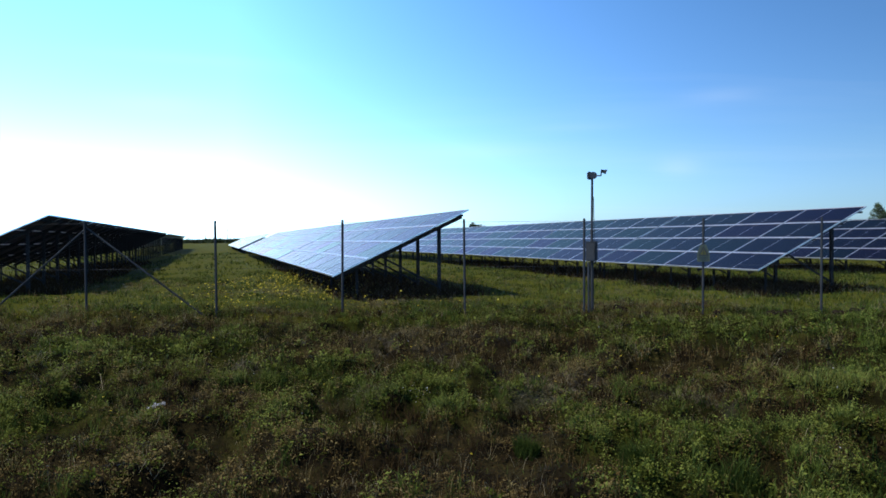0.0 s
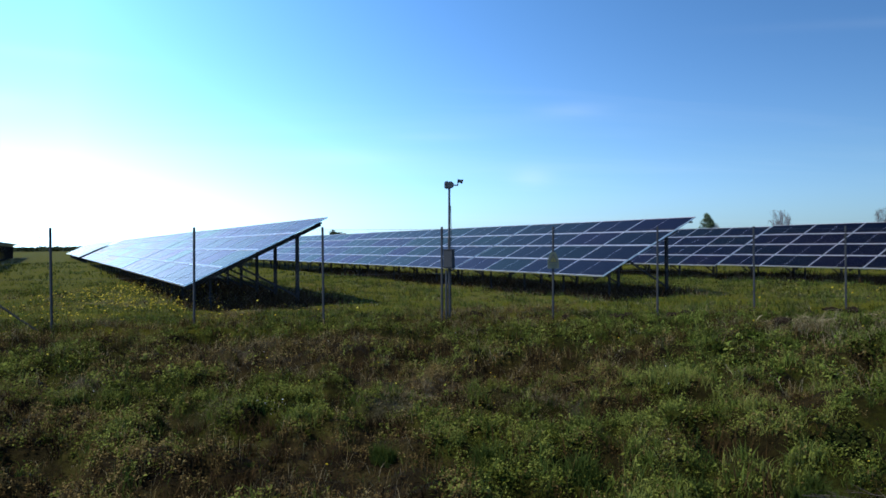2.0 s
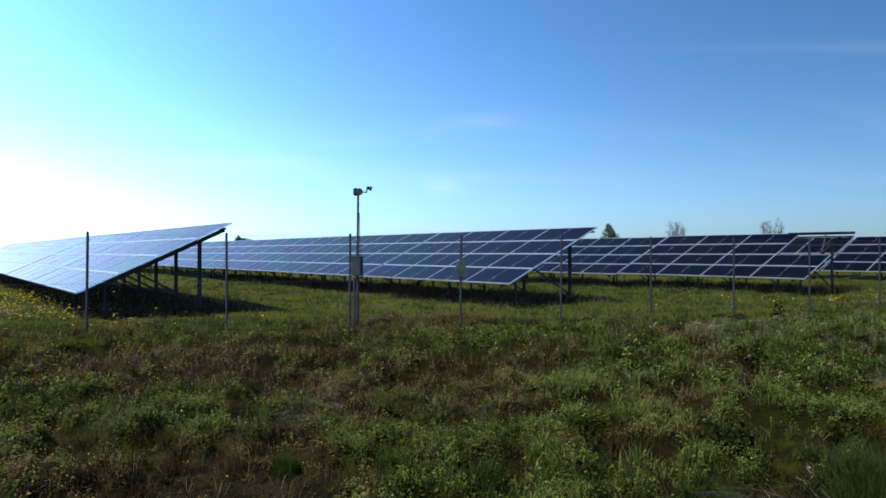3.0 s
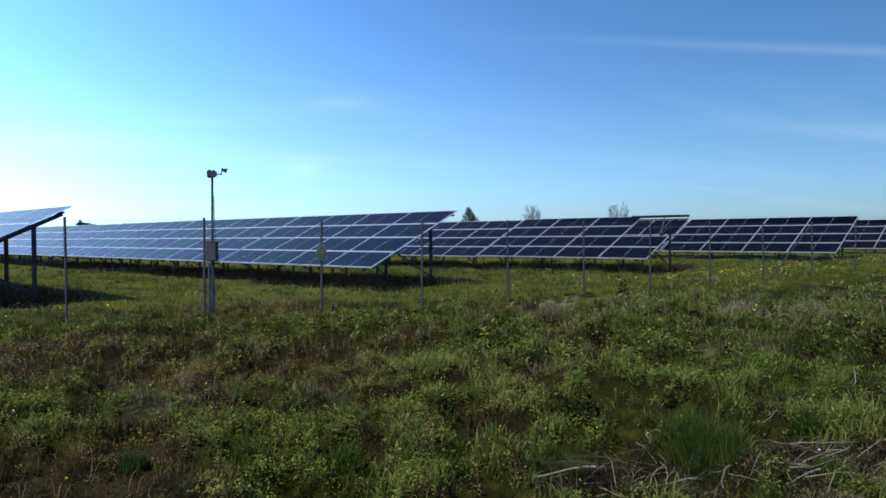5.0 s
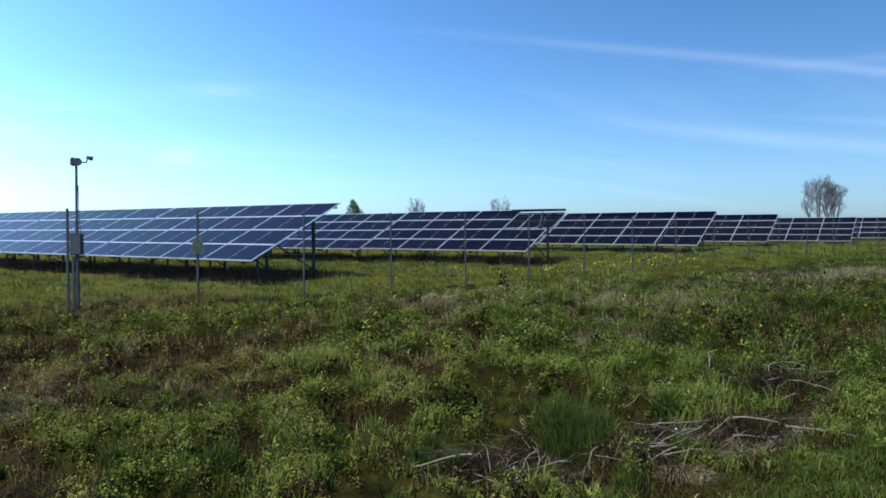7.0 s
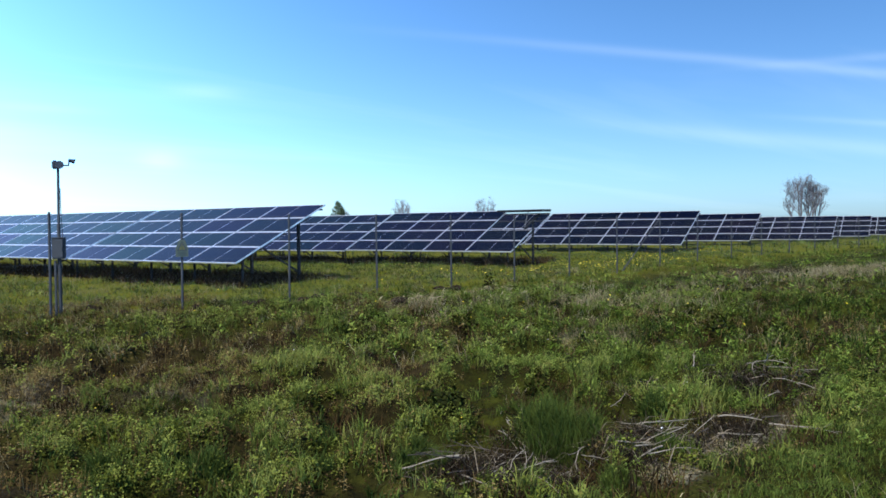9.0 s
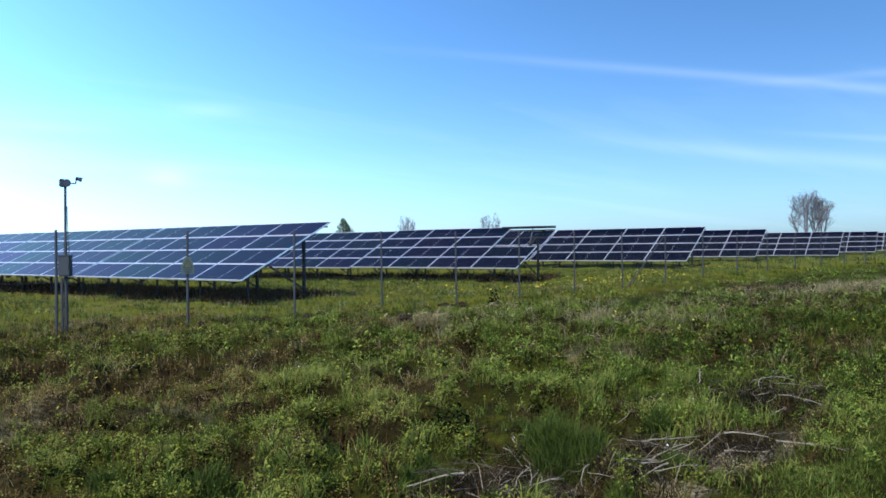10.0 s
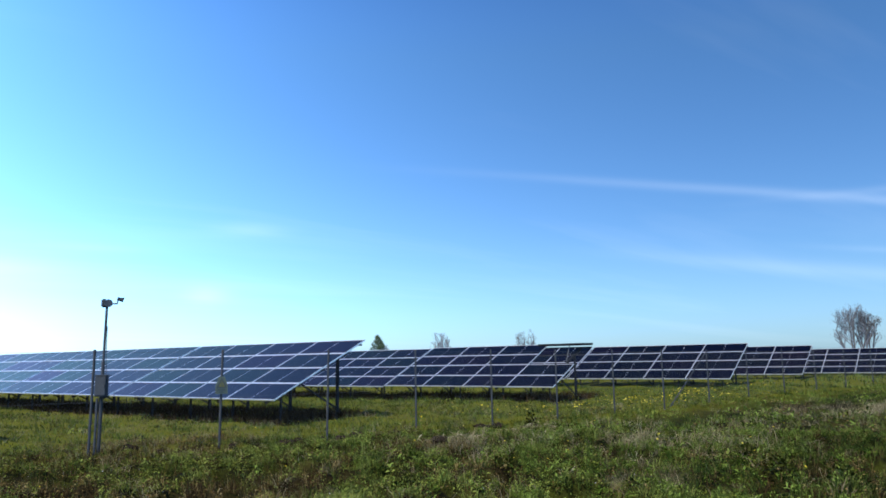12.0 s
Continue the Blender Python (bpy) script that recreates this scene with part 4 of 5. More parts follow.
        X, Y, q, i = spread_out(x, y, per, rad * np.minimum(size, 1.3))
        # this side of the fence, clump darkens hollow grass to imitate shade
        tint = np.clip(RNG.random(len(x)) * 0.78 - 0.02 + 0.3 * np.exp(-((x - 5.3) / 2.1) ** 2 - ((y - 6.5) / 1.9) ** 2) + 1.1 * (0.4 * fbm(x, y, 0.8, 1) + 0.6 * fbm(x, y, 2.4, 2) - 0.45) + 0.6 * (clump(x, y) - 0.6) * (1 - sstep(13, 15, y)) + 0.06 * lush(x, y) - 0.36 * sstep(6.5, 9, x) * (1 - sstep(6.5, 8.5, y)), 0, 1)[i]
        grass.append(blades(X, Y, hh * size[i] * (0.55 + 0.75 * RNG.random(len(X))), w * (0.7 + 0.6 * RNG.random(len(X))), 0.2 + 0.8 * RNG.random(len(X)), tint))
    # coarse tussocks of the rise, green with last year's straw
    x, y = roots(1500, 8.0, 22, lambda x, y: sstep(0.5, 5.0, x) * (1 - sstep(12.9, 14.2, y - 0.02 * x)) * (0.15 + 0.85 * sstep(0.45, 0.6, fbm(x, y, 0.8, 2))))
    size = 0.5 + 0.9 * RNG.random(len(x)) ** 2
    X, Y, q, i = spread_out(x, y, 44, 0.16 * size)
    H = (0.10 + 0.20 * RNG.random(len(X))) * size[i] * (1.1 - 0.5 * q)
    old = (RNG.random(len(x)) < 0.30)[i]
    tint = np.clip(0.05 + 0.9 * RNG.random(len(x))[i] + 0.2 * (RNG.random(len(X)) - 0.5), 0, 1)
    for sel, to in ((~old, grass), (old, dry)):
        to.append(blades(X[sel], Y[sel], H[sel], 0.008 * np.ones(sel.sum()), 0.3 + 0.9 * RNG.random(sel.sum()), tint[sel] * (0.55 if to is dry else 1.0)))
    n = 3600
    r, a = 9.0 * np.sqrt(RNG.random(n)), RNG.random(n) * 2 * np.pi
    x, y = r * np.sin(a), r * np.cos(a)
    m = (y < 0.6 * np.abs(x)) | (r < 4.0)
    x, y = x[m], y[m]
    X, Y, q, i = spread_out(x, y, 8, 0.10 * np.ones(len(x)))
    grass.append(blades(X, Y, 0.04 + 0.09 * RNG.random(len(X)), 0.006 * np.ones(len(X)), 0.3 + 0.7 * RNG.random(len(X)), RNG.random(len(x))[i]))
    # tall fresh tussocks near the strip and along the near edge
    tall = np.array([(3.98, 3.52, 1.3), (4.11, 3.43, 1.35), (4.26, 3.42, 1.2), (4.2, 3.62, 1.4), (4.05, 3.66, 1.2), (4.43, 2.82, 0.7), (4.5, 2.86, 0.55), (3.38, 3.1, 0.7), (3.72, 2.73, 0.6), (3.02, 3.62, 0.8), (3.23, 4.07, 0.8), (5.1, 3.43, 0.7), (5.3, 3.55, 0.65), (2.88, 3.75, 0.8), (2.38, 4.1, 0.8), (1.82, 4.5, 0.8), (1.26, 4.96, 0.75), (0.6, 5.3, 0.7), (5.9, 3.2, 0.6)])
    x, y, big = tall.T
    X, Y, q, i = spread_out(x, y, 480, (0.10 + 0.07 * RNG.random(len(x))) * big)
    grass.append(blades(X, Y, (0.15 + 0.16 * RNG.random(len(X))) * (1.15 - 0.55 * q) * big[i], 0.0055 * np.ones(len(X)), 0.15 + 0.55 * RNG.random(len(X)), 0.12 + 0.15 * RNG.random(len(x))[i] + 0.33 * RNG.random(len(X))))
    x, y = 3.0 + 4.9 * RNG.random(5200), 1.0 + 2.4 * RNG.random(5200)
    m = RNG.random(5200) < np.maximum(verge(x, y) * (1 - 0.95 * bare(x, y)), 0.12 * bare(x, y) * sstep(0.45, 0.6, fbm(x, y, 2.0, 0)))
    x, y = x[m], y[m]
    X, Y, q, i = spread_out(x, y, 22, 0.09 * np.ones(len(x)))
    grass.append(blades(X, Y, 0.02 + 0.04 * RNG.random(len(X)), 0.004 * np.ones(len(X)), 0.3 + 0.7 * RNG.random(len(X)), 0.2 + 0.6 * RNG.random(len(X))))
    # leaf litter and sprouts in the hollows
    x, y = roots(30000, 3.9, 8.8, lambda x, y: 1 - 0.92 * bare(x, y))
    n = len(x)
    weed.append(leaves(x, y, gz(x, y) + 0.004 + 0.02 * RNG.random(n), 0.012 + 0.026 * RNG.random(n), 0.007 + 0.012 * RNG.random(n), 0.25, 0.36 * RNG.random(n) ** 2 * (1 - 0.7 * brushy(x, y))))
    x, y = roots(7000, 3.9, 8.8, lambda x, y: 1 - 0.6 * bare(x, y))
    n = len(x)
    grass.append(blades(x, y, 0.025 + 0.07 * RNG.random(n), 0.0045 * np.ones(n), 0.3 + 0.8 * RNG.random(n), 0.9 * RNG.random(n)))
    # dry stalks: a thin scatter, dense on the rise, flattened litter on the strip
    for n, per, r0, r1, rad, hh, w in ((2800, 7, 3.9, 9, 0.07, 0.14, 0.003), (26000, 11, 8.5, 28, 0.13, 0.20, 0.0055)):
        x, y = roots(n, r0, r1, lambda x, y: 0.05 + 0.18 * (1 - greenness(x, y)) * sstep(0.45, 0.6, fbm(x, y, 0.5, 3)) + 0.94 * drygrass(x, y))
        X, Y, q, i = spread_out(x, y, per, rad * np.ones(len(x)))
        dry.append(blades(X, Y, hh * (0.4 + 0.8 * RNG.random(len(X))), w * np.ones(len(X)), 0.4 + 1.4 * RNG.random(len(X)), RNG.random(len(x))[i] * 0.55 + 0.35 * RNG.random(len(X))))
    x, y = 3.0 + 4.6 * RNG.random(9000), 2.3 + 2.2 * RNG.random(9000)
    m = RNG.random(9000) < 0.02 + 0.35 * bare(x, y)
    x, y = x[m], y[m]
    n = len(x)
    dry.append(blades(x, y, 0.02 + 0.05 * RNG.random(n), 0.003 + 0.004 * RNG.random(n), 1.2 + 2.6 * RNG.random(n), RNG.random(n)))
    x, y = 3.0 + 4.8 * RNG.random(52000), 2.1 + 1.4 * RNG.random(52000)
    m = RNG.random(52000) < 0.7 * bare(x, y) * sstep(0.35, 0.6, fbm(x, y, 2.2, 3))
    x, y = x[m], y[m]
    n = len(x)
    dry.append(leaves(x, y, gz(x, y) + 0.003 + 0.010 * RNG.random(n), 0.012 + 0.035 * RNG.random(n) ** 2, 0.006 + 0.008 * RNG.random(n), 0.0, 0.1 + 0.6 * RNG.random(n) * fbm(x, y, 3.0, 1) * 1.4))
    # rank straw still standing on the rise
    for cx, cy, sx, sy, n in ((11.4, 8.7, 1.0, 0.8, 230), (9.8, 11.0, 1.4, 0.7, 110), (23.4, 9.4, 1.6, 0.5, 430), (16.2, 10.2, 2.4, 0.9, 90), (9.4, 12.2, 0.7, 0.3, 12)):
        x, y = cx + sx * RNG.standard_normal(n), cy + sy * RNG.standard_normal(n)
        m = RNG.random(n) < 0.1 + 0.9 * sstep(0.48, 0.62, fbm(x, y, 1.1, 2))
        x, y = x[m], y[m]
        n = len(x)
        size = 0.5 + 0.7 * RNG.random(n)
        X, Y, q, i = spread_out(x, y, 24, 0.14 * size)
        dry.append(blades(X, Y, (0.14 + 0.26 * RNG.random(len(X))) * size[i], 0.0075 * np.ones(len(X)), 0.3 + 1.1 * RNG.random(len(X)), 0.12 + 0.42 * RNG.random(n)[i] + 0.28 * RNG.random(len(X))))
    # pale cut grass lying on the rise
    for cx, cy, sx, sy, n in ((9.3, 12.3, 0.4, 0.13, 380), (12.2, 13.3, 0.5, 0.15, 300), (23.2, 9.6, 1.8, 0.5, 600), (11.4, 8.8, 1.0, 0.8, 360), (10.0, 10.9, 1.0, 0.5, 160)):
        x, y = cx + sx * RNG.standard_normal(n), cy + sy * RNG.standard_normal(n)
        dry.append(leaves(x, y, gz(x, y) + 0.03 + 0.10 * RNG.random(n), 0.10 + 0.18 * RNG.random(n), 0.010 + 0.014 * RNG.random(n), 0.1, 0.15 + 0.65 * RNG.random(n)))
    # taller growth added under the tables, coloured near black to deepen their shade
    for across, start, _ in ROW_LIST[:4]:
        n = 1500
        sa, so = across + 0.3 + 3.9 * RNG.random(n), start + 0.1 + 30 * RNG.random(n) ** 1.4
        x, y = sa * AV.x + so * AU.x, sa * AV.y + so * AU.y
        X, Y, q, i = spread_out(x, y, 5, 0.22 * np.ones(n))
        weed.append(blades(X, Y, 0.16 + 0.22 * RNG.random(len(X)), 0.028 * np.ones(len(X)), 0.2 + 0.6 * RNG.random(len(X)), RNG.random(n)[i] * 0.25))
    stuff("low_herbs", herb, M_HERB, "low mounded green herbs among the grass", "weeds")
    stuff("fresh_leaves", fresh, M_FRESH, "fresh narrow green leaves of low meadow plants", "weeds")
    stuff("purple_weeds", weed, M_NETTLE, "purple-brown dead nettle and withered weeds, darkened for shade in hollows and under tables", "weeds")
    stuff("meadow_grass", grass, M_GRASS, "uneven green spring grass in tufts and tussocks", "grass")
    stuff("dead_brush", brush, M_BRUSH, "tangled grey dead stems and brush by the strip", "brush")
    stuff("dry_grass", dry, M_STRAW, "pale dry stalks left from last year", "grass")


grow()


def flowers():
    ch, st = [], []
    spots = []
    for n, cx, cy, sx, sy in ((620, -5.4, 24.5, 1.2, 4.4), (240, -4.0, 19.2, 1.1, 1.6), (50, -1.6, 16.4, 1.4, 0.8), (190, 21.5, 17.0, 2.6, 1.0), (95, 27.0, 18.6, 2.2, 0.8), (60, 14.0, 17.8, 5.0, 1.3), (30, 13.0, 9.5, 4.0, 2.0), (46, 1.4, 8.6, 1.7, 1.3)):
        spots.append((cx + sx * RNG.standard_normal(n), cy + sy * RNG.standard_normal(n)))
    spots.append(polar_points(80, 5.6, 15, -33, 72))
    x, y = np.concatenate([s[0] for s in spots]), np.concatenate([s[1] for s in spots])
    h = 0.10 + 0.18 * RNG.random(len(x)) * sstep(10, 15, np.hypot(x, y)) + 0.03 * RNG.random(len(x))
    z = gz(x, y) + h
    r = (0.012 + 0.010 * RNG.random(len(x))) * (0.62 + 0.9 * sstep(8, 24, np.hypot(x, y)))
    ch.append(discs(x, y, z, r, RNG.random(len(x)), 0.6))
    stuff("dandelion_heads", ch, M_YELLOW, "scattered yellow dandelion flowers in the grass", "flowers")
    st.append(blades(x, y, h, 0.006 * np.ones(len(x)), 0.02 * np.ones(len(x)), RNG.random(len(x))))
    stuff("dandelion_stems", st, M_GRASS, "thin green dandelion stems", "flowers")
    x, y = polar_points(120, 5.2, 13, -33, 70)
    h = 0.07 + 0.08 * RNG.random(len(x))
    x2, y2 = -0.22 + 0.12 * RNG.standard_normal(22), 7.0 + 0.12 * RNG.standard_normal(22)
    x, y, h = np.r_[x, x2], np.r_[y, y2], np.r_[h, 0.06 + 0.06 * RNG.random(22)]
    stuff("white_flowers", [discs(x, y, gz(x, y) + h, 0.003 + 0.005 * RNG.random(len(x)), RNG.random(len(x)), 0.8)], M_WHITEFL, "tiny white flowers and seed heads in the grass", "flowers")


flowers()


def big_rosette(x, y, r, h, n, tint, name, label):
    X, Y, q, i = spread_out(np.array([x]), np.array([y]), n, np.array([r]))
    Z = gz(X, Y) + h * (1 - q * q) * (0.3 + 0.7 * RNG.random(n))
    v, f, t, ti = leaves(X, Y, Z, 0.05 + 0.08 * RNG.random(n), 0.03 + 0.03 * RNG.random(n), 0.6, tint * np.ones(n))
    me = raw_mesh(name, v - np.array([x, y, float(gz(x, y))]), f, t, M_HERB)
    me.attributes.new("tint", "FLOAT", "POINT").data.foreach_set("value", ti.astype(np.float32))
    ob = new(name, me)
    ob.location = (x, y, float(gz(x, y)))
    tagged(ob, label, "plant")


big_rosette(3.95, 4.72, 0.28, 0.2, 260, 0.05, "dock_plant", "dark green leafy dock plant in the grass")
big_rosette(6.2, 5.2, 0.26, 0.13, 220, 0.02, "dock_plant", "low dark green dock plant in the grass")
big_rosette(5.3, 7.95, 0.22, 0.14, 160, 0.12, "dock_plant", "small dark green dock plant in the grass")
for rx, ry, rr, rh, rn in ((5.67, 6.7, 0.2, 0.13, 170), (5.31, 4.9, 0.16, 0.1, 110), (7.4, 3.55, 0.22, 0.14, 160), (10.4, 5.1, 0.3, 0.22, 200), (7.28, 8.31, 0.24, 0.17, 180), (9.76, 5.62, 0.3, 0.2, 200), (11.42, 7.05, 0.3, 0.2, 180), (5.47, 8.18, 0.22, 0.14, 150), (3.05, 5.51, 0.18, 0.13, 130)):
    big_rosette(rx, ry, rr, rh, rn, 0.18, "leafy_weed", "dark green leafy weed standing in the grass")
big_rosette(12.6, 13.6, 0.16, 0.55, 150, 0.0, "thistle_plant", "upright dark thistle plant on the rise")


def molehill(x, y, r, h, label):
    bm = bmesh.new()
    bmesh.ops.create_icosphere(bm, subdivisions=3, radius=1.0)
    for v in bm.verts:
        d = 1 + 0.4 * noise.noise(v.co * 2.0 + Vector((x, y, 0))) + 0.28 * noise.noise(v.co * 5.5 + Vector((y, x, 3)))
        v.co = Vector((v.co.x * r * d, v.co.y * r * d, max(v.co.z, -0.4) * h * d))
    ob = part("molehill", bm, M_SOIL)
    ob.location = (x, y, float(gz(x, y)))
    tagged(ob, label, "molehill", "molehills by the fence")


molehill(3.62, 15.0, 0.15, 0.20, "crumbly dark soil molehill near the fence")
molehill(8.6, 11.9, 0.2, 0.11, "low dark soil molehill out in the meadow")
mole_rng = random.Random(12)
for k in range(18):
    ms_ = 11.2 + k * 0.5 + mole_rng.uniform(-0.12, 0.12)
    mp_ = fence_point(ms_)
    molehill(mp_.x + mole_rng.uniform(-0.1, 0.1), mp_.y - 0.35 + mole_rng.uniform(-0.12, 0.12), mole_rng.uniform(0.08, 0.22), mole_rng.uniform(0.06, 0.14), "crumbly dark soil heap at the fence's foot")


def bent_rod(bm, pts, radii, seg=5):
    """One closed rod through the points, thinning from radius to radius."""
    rings = []
    for k, p in enumerate(pts):
        d = (pts[min(k + 1, len(pts) - 1)] - pts[max(k - 1, 0)]).normalized()
        u = d.orthogonal().normalized()
        w = d.cross(u)
        rings.append([bm.verts.new(p + (u * math.cos(2 * math.pi * q / seg) + w * math.sin(2 * math.pi * q / seg)) * radii[k]) for q in range(seg)])
    for a, b in zip(rings, rings[1:]):
        turn = min(range(seg), key=lambda o: (a[0].co - b[o].co).length)
        for q in range(seg):
            bm.faces.new((a[q], a[(q + 1) % seg], b[(q + 1 + turn) % seg], b[(q + turn) % seg]))
    bm.faces.new(rings[0][::-1])
    bm.faces.new(rings[-1])


def sticks():
    """Dead branches and long bleached stalks tangled by the strip."""
    rs = random.Random(3)
    # the long ones that stand out, from foot to tip, then a tangle of shorter ones
    laid = [(4.08, 3.4, 4.16, 3.08), (4.16, 3.06, 4.36, 2.82), (3.99, 3.22, 3.88, 2.97), (4.28, 3.22, 4.9, 3.4), (5.67, 3.89, 6.15, 3.86), (6.1, 3.82, 7.0, 4.1), (6.98, 3.64, 6.94, 3.2), (6.4, 3.2, 6.9, 3.42), (5.36, 3.0, 5.48, 2.73), (3.43, 3.69, 3.46, 3.41), (3.93, 4.0, 3.97, 3.65), (4.35, 4.42, 4.8, 4.64), (2.9, 3.24, 3.18, 3.22), (6.3, 4.03, 6.6, 3.96), (6.4, 3.54, 6.3, 3.2), (4.2, 2.82, 4.38, 2.6), (6.62, 3.2, 6.68, 2.98)]
    for k in range(96):
        if k < len(laid):
            x, y, x2, y2 = laid[k]
            a, ln = math.atan2(y2 - y, x2 - x), 1.1 * math.hypot(x2 - x, y2 - y)
        else:
            bx, by = BRUSH[k % len(BRUSH)]
            x, y = bx + rs.gauss(0, 0.16), by + rs.gauss(0, 0.08)
            a, ln = rs.gauss(-0.15, 0.7) + (math.pi if rs.random() < 0.5 else 0), rs.uniform(0.18, 0.55)
        pale = k < len(laid) or rs.random() < 0.5
        mat = M_DEADWOOD if pale else M_DEADDARK
        p, d = Vector((0, 0, rs.uniform(0.03, 0.09))), Vector((math.cos(a), math.sin(a), rs.uniform(0.0, 0.3)))
        r = rs.uniform(0.0035, 0.0075)
        pts, radii, forks = [p], [r], []
        for s in range(6):
            d = (d + Vector((rs.uniform(-1, 1), rs.uniform(-1, 1), rs.uniform(-0.7, 0.3))) * 0.24).normalized()
            p = p + d * ln / 6
            p.z = max(p.z, 0.012)
            r *= 0.88
            pts.append(p)
            radii.append(r)
            if s in (1, 3, 4) and rs.random() < 0.7:
                forks.append((p, (d + Vector((rs.uniform(-1, 1), rs.uniform(-1, 1), rs.uniform(-0.2, 0.6))) * 0.8).normalized() * ln * rs.uniform(0.15, 0.35), r))
        bm = bmesh.new()
        bent_rod(bm, pts, radii)
        ob = part("dead_stick", bm, mat)
        ob.location = (x, y, float(gz(x, y)))
        tagged(ob, "bleached dead branch lying in the grass" if pale else "dark weathered dead twig lying in the brush", "stick", "dead sticks by the strip")
        for p, e, r in forks:
            bm = bmesh.new()
            bend = Vector((rs.uniform(-1, 1), rs.uniform(-1, 1), 0)) * 0.15 * e.length
            bent_rod(bm, [p, p + e * 0.5 + bend, p + e], [r * 0.7, r * 0.5, r * 0.25], 4)
            part("side_twig", bm, mat, ob)


sticks()


def litter(x, y):
    bm = bmesh.new()
    g = 7
    vs = [[bm.verts.new(((i / (g - 1) - 0.5) * 0.16, (j / (g - 1) - 0.5) * 0.1, 0.09 + 0.05 * noise.noise(Vector((i * 0.7, j * 0.7, 1))) + 0.05 * i / g)) for j in range(g)] for i in range(g)]
    for i in range(g - 1):
        for j in range(g - 1):
            bm.faces.new((vs[i][j], vs[i + 1][j], vs[i + 1][j + 1], vs[i][j + 1]))
    bmesh.ops.solidify(bm, geom=bm.faces[:], thickness=0.003)
    ob = part("litter_scrap", bm, M_PALE)
    ob.location = (x, y, float(gz(x, y)))
    tagged(ob, "crumpled pale scrap caught in the weeds", "litter")


litter(-2.62, 6.62)


# ---- trees and the far distance ----


def prisms(segs, sides):
    """Tapered bars from rows of start, end and two radii."""
    S = np.array(segs)
    a, b, r1, r2 = S[:, 0:3], S[:, 3:6], S[:, 6:7], S[:, 7:8]
    d = b - a
    d /= np.linalg.norm(d, axis=1, keepdims=True) + 1e-9
    ref = np.where(np.abs(d[:, 2:3]) > 0.9, np.array([[1.0, 0, 0]]), np.array([[0, 0, 1.0]]))
    u = np.cross(d, ref)
    u /= np.linalg.norm(u, axis=1, keepdims=True) + 1e-9
    w = np.cross(d, u)
    n = len(S)
    V = np.empty((n, 2 * sides, 3))
    for k in range(sides):
        c, t = math.cos(2 * math.pi * k / sides), math.sin(2 * math.pi * k / sides)
        V[:, k] = a + (u * c + w * t) * r1
        V[:, sides + k] = b + (u * c + w * t) * r2
    i = np.arange(n)[:, None] * 2 * sides
    F = np.concatenate([i + np.array([[k, (k + 1) % sides, sides + (k + 1) % sides, sides + k]]) for k in range(sides)], 1)
    return V.reshape(-1, 3), F.ravel(), np.full(n * sides, 4)


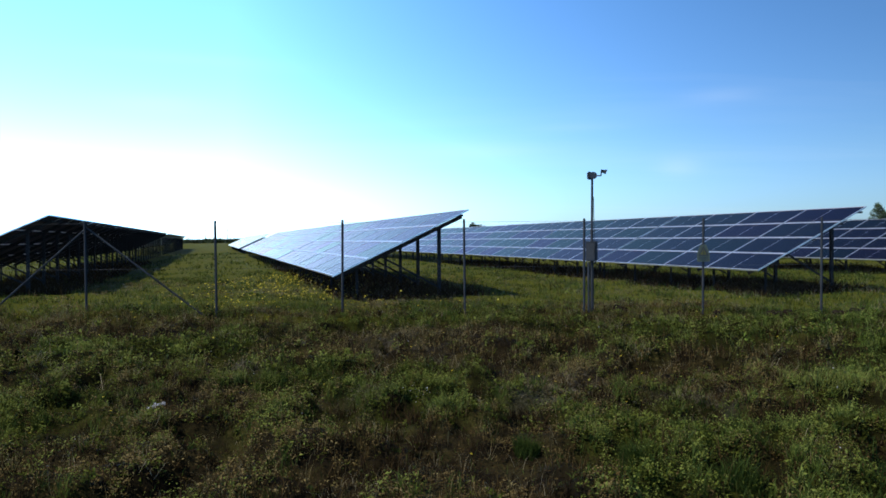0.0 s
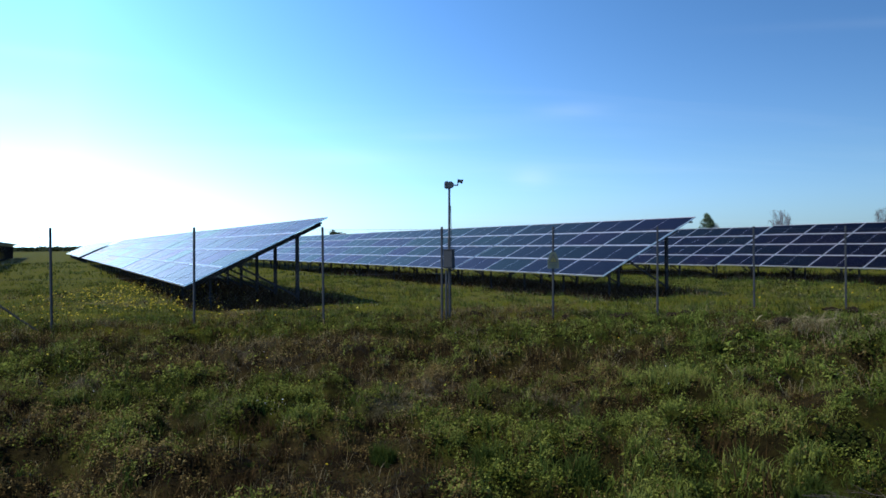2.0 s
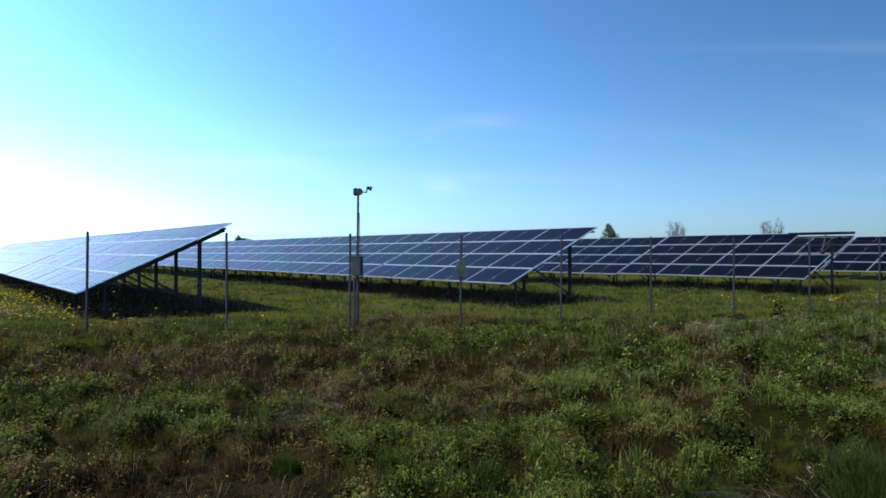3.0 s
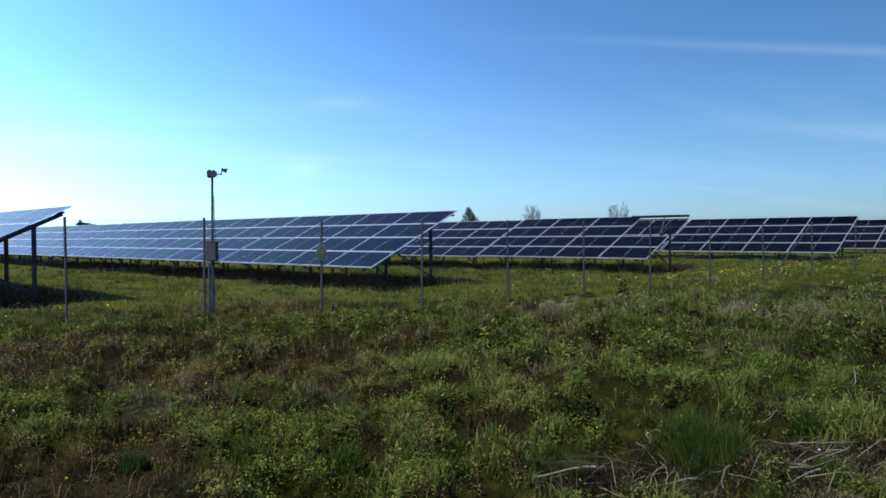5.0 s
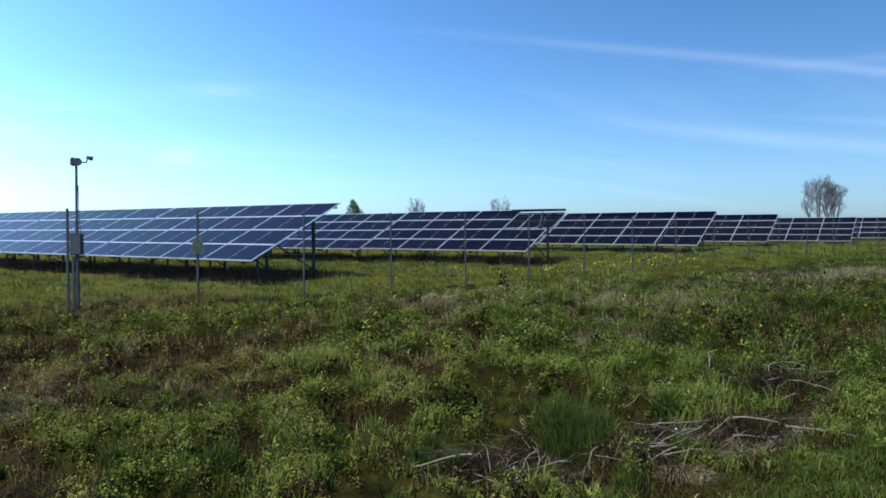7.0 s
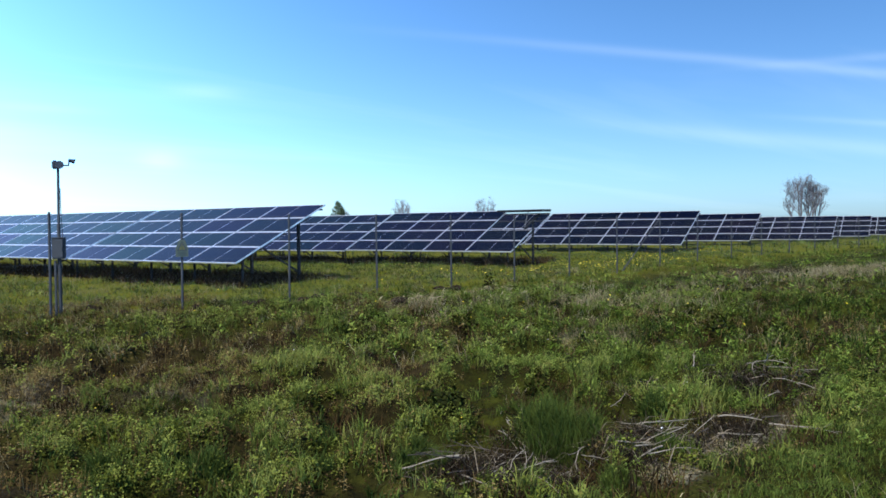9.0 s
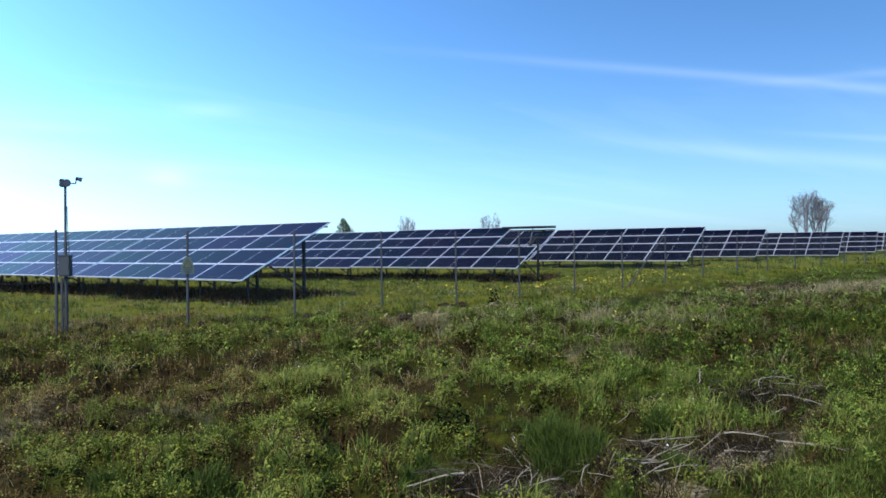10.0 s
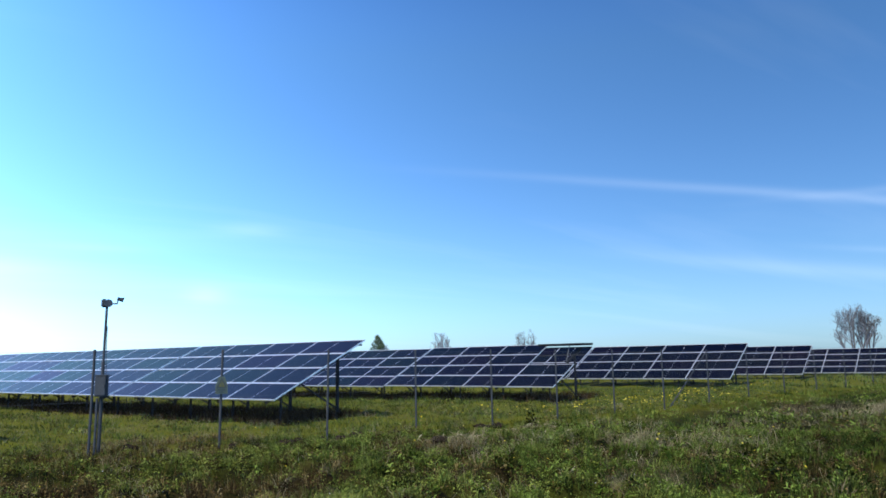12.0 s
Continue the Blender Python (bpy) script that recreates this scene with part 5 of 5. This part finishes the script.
def bare_tree(x, y, h, seed, wide, fan, leafy, label, stems=1):
    """Tapered stems, limbs and fine twigs that fill a rounded crown, wide across; fan: how far the stems lean out."""
    rs = random.Random(seed)
    e = new("tree")
    e.location = (x, y, float(gz(x, y)))
    tagged(e, label, "tree", "trees beyond the solar field")
    segs = {0: [], 1: []}
    ends = []

    def inside(p):
        k = 1 + 0.9 * noise.noise(p * (2.6 / wide) + Vector((seed, 0, 0)))
        return ((p.x / (0.5 * wide)) ** 2 + (p.y / (0.5 * wide)) ** 2 + ((p.z - 0.56 * h) / (0.45 * h)) ** 2) < k or p.z < 0.3 * h

    def limb(p, d, ln, r, depth):
        n = 5 if depth == 0 else 4 if depth == 1 else 3
        for s in range(n):
            d = (d + Vector((rs.uniform(-1, 1), rs.uniform(-1, 1), rs.uniform(-0.3, 0.6))) * 0.07).normalized()
            q, r2 = p + d * ln / n, r * 0.86
            if not inside(q):
                break
            segs[0 if depth == 0 else 1].append((*p, *q, r, r2))
            p, r = q, r2
            if depth < 4 and (depth or s):
                for _ in range(3 if depth == 0 else 1):
                    side = Vector((rs.uniform(-1, 1), rs.uniform(-1, 1), rs.uniform(-0.1, 0.35))).normalized()
                    limb(p, (d * 0.8 + side * 0.55).normalized(), ln * rs.uniform(0.42, 0.66), max(r * rs.uniform(0.45, 0.65), 0.030), depth + 1)
        if depth >= 3:
            ends.append(tuple(p))

    for k in range(stems):
        a = 2 * math.pi * k / max(stems, 1) + seed
        tilt = 0.0 if stems == 1 else fan * rs.uniform(0.25, 1.0)
        limb(Vector((0.2 * math.cos(a), 0.2 * math.sin(a), -0.3)), Vector((math.cos(a) * tilt, math.sin(a) * tilt, 1)).normalized(), h * rs.uniform(0.8, 1.1), h * 0.015, 0)
    for name, mat, sides, k in (("trunk", M_BARK, 7, 0), ("twig_mass", M_TWIG, 3, 1)):
        ob = new(name, raw_mesh(name, *prisms(segs[k], sides), mat))
        ob.parent = e
        if k:
            tagged(ob, "fine grey-brown limbs and twigs", kind="stuff")
    pts = np.array(ends)
    k = max(1, leafy // len(pts))
    P = np.repeat(pts, k, 0) + RNG.standard_normal((len(pts) * k, 3)) * h * 0.022
    n = len(P)
    v, f, t, ti = leaves(P[:, 0], P[:, 1], P[:, 2], 0.14 + 0.10 * RNG.random(n), 0.08 + 0.05 * RNG.random(n), 0.2, RNG.random(n))
    me = raw_mesh("crown", v, f, t, M_LEAF if leafy > 10000 else M_BUD)
    me.attributes.new("tint", "FLOAT", "POINT").data.foreach_set("value", ti.astype(np.float32))
    ob = new("crown", me)
    ob.parent = e
    tagged(ob, "young leaves and buds", kind="stuff")
    return e


def at_az(az, d):
    return d * math.sin(radians(az)), d * math.cos(radians(az))


for az, d, h, seed, wide, fan, leafy, stems, label in (
    (30.80, 190, 7.9, 21, 3.7, 0.2, 11000, 3, "round-crowned dark green tree beyond the field"),
    (31.35, 192, 6.2, 31, 2.2, 0.3, 700, 3, "small bare bush-like tree beside a green one"),
    (35.65, 210, 10.6, 22, 5.6, 0.40, 700, 6, "bare spring tree with thin fanning limbs"),
    (41.85, 215, 11.4, 23, 3.4, 0.20, 1100, 4, "bare tree with thin upright limbs and buds"),
    (42.60, 217, 10.2, 24, 2.6, 0.16, 900, 3, "bare slender tree with thin upright limbs"),
    (65.00, 150, 10.2, 35, 6.6, 0.6, 2600, 8, "large bare tree with open limbs that spread from low down"),
    (65.70, 151, 9.9, 34, 4.6, 0.30, 3400, 5, "tall bare tree with a dense crown of budding twigs"),
):
    bare_tree(*at_az(az, d), h, seed, wide, fan, leafy, label, stems)


M_FARWOOD = plant_mat("distant_dark_foliage", [(0.0, (0.012, 0.020, 0.010)), (0.5, (0.022, 0.034, 0.016)), (1.0, (0.036, 0.050, 0.024))])


def far_woods(az0, az1, d, h, n, name, label):
    a = np.radians(az0 + (az1 - az0) * RNG.random(n))
    r = d * (1 + 0.12 * RNG.random(n))
    x, y = r * np.sin(a), r * np.cos(a)
    top = h * (0.55 + 0.6 * vnoise(np.degrees(a) * 1.7 + 100, a * 0 + 5, 1))
    z = top * RNG.random(n) ** 0.6
    stuff(name, [leaves(x, y, z, 1.2 + 1.5 * RNG.random(n), 1.0 + RNG.random(n), 0.3, RNG.random(n))], M_FARWOOD, label, "woods")


far_woods(-24, -13.5, 420, 1.5, 3500, "far_hedge", "dark distant hedge line at the field's edge")
far_woods(2.1, 3.2, 380, 9.0, 500, "far_copse", "small dark distant copse beyond the panels")
far_woods(-40, 90, 900, 5.0, 6000, "far_woods", "low distant line of woods on the horizon")


def far_mast(az, d, h):
    x, y = at_az(az, d)
    e = new("power_mast")
    e.location = (x, y, -0.5)
    tagged(e, "slim distant power mast on the horizon", "mast", "masts on the horizon")
    bm = bmesh.new()
    tube(bm, (0, 0, 0), (0, 0, h), 0.35, 0.18, seg=8)
    part("mast", bm, M_POST, e)
    bm = bmesh.new()
    for z, w in ((h * 0.98, 1.6), (h * 0.86, 2.2)):
        beam(bm, (-w, 0, z), (w, 0, z), 0.2, 0.2)
    part("crossarm", bm, M_POST, e)


for az_, d_, h_ in ((-20.8, 800, 19), (-18.0, 820, 15), (-16.4, 780, 14)):
    far_mast(az_, d_, h_)


for wx, wy in ((-5.4, 9.2), (-4.4, 8.45)):
    big_rosette(wx, wy, 0.10, 0.26, 110, 0.0, "withered_weed", "dark upright withered weed among low herbs")
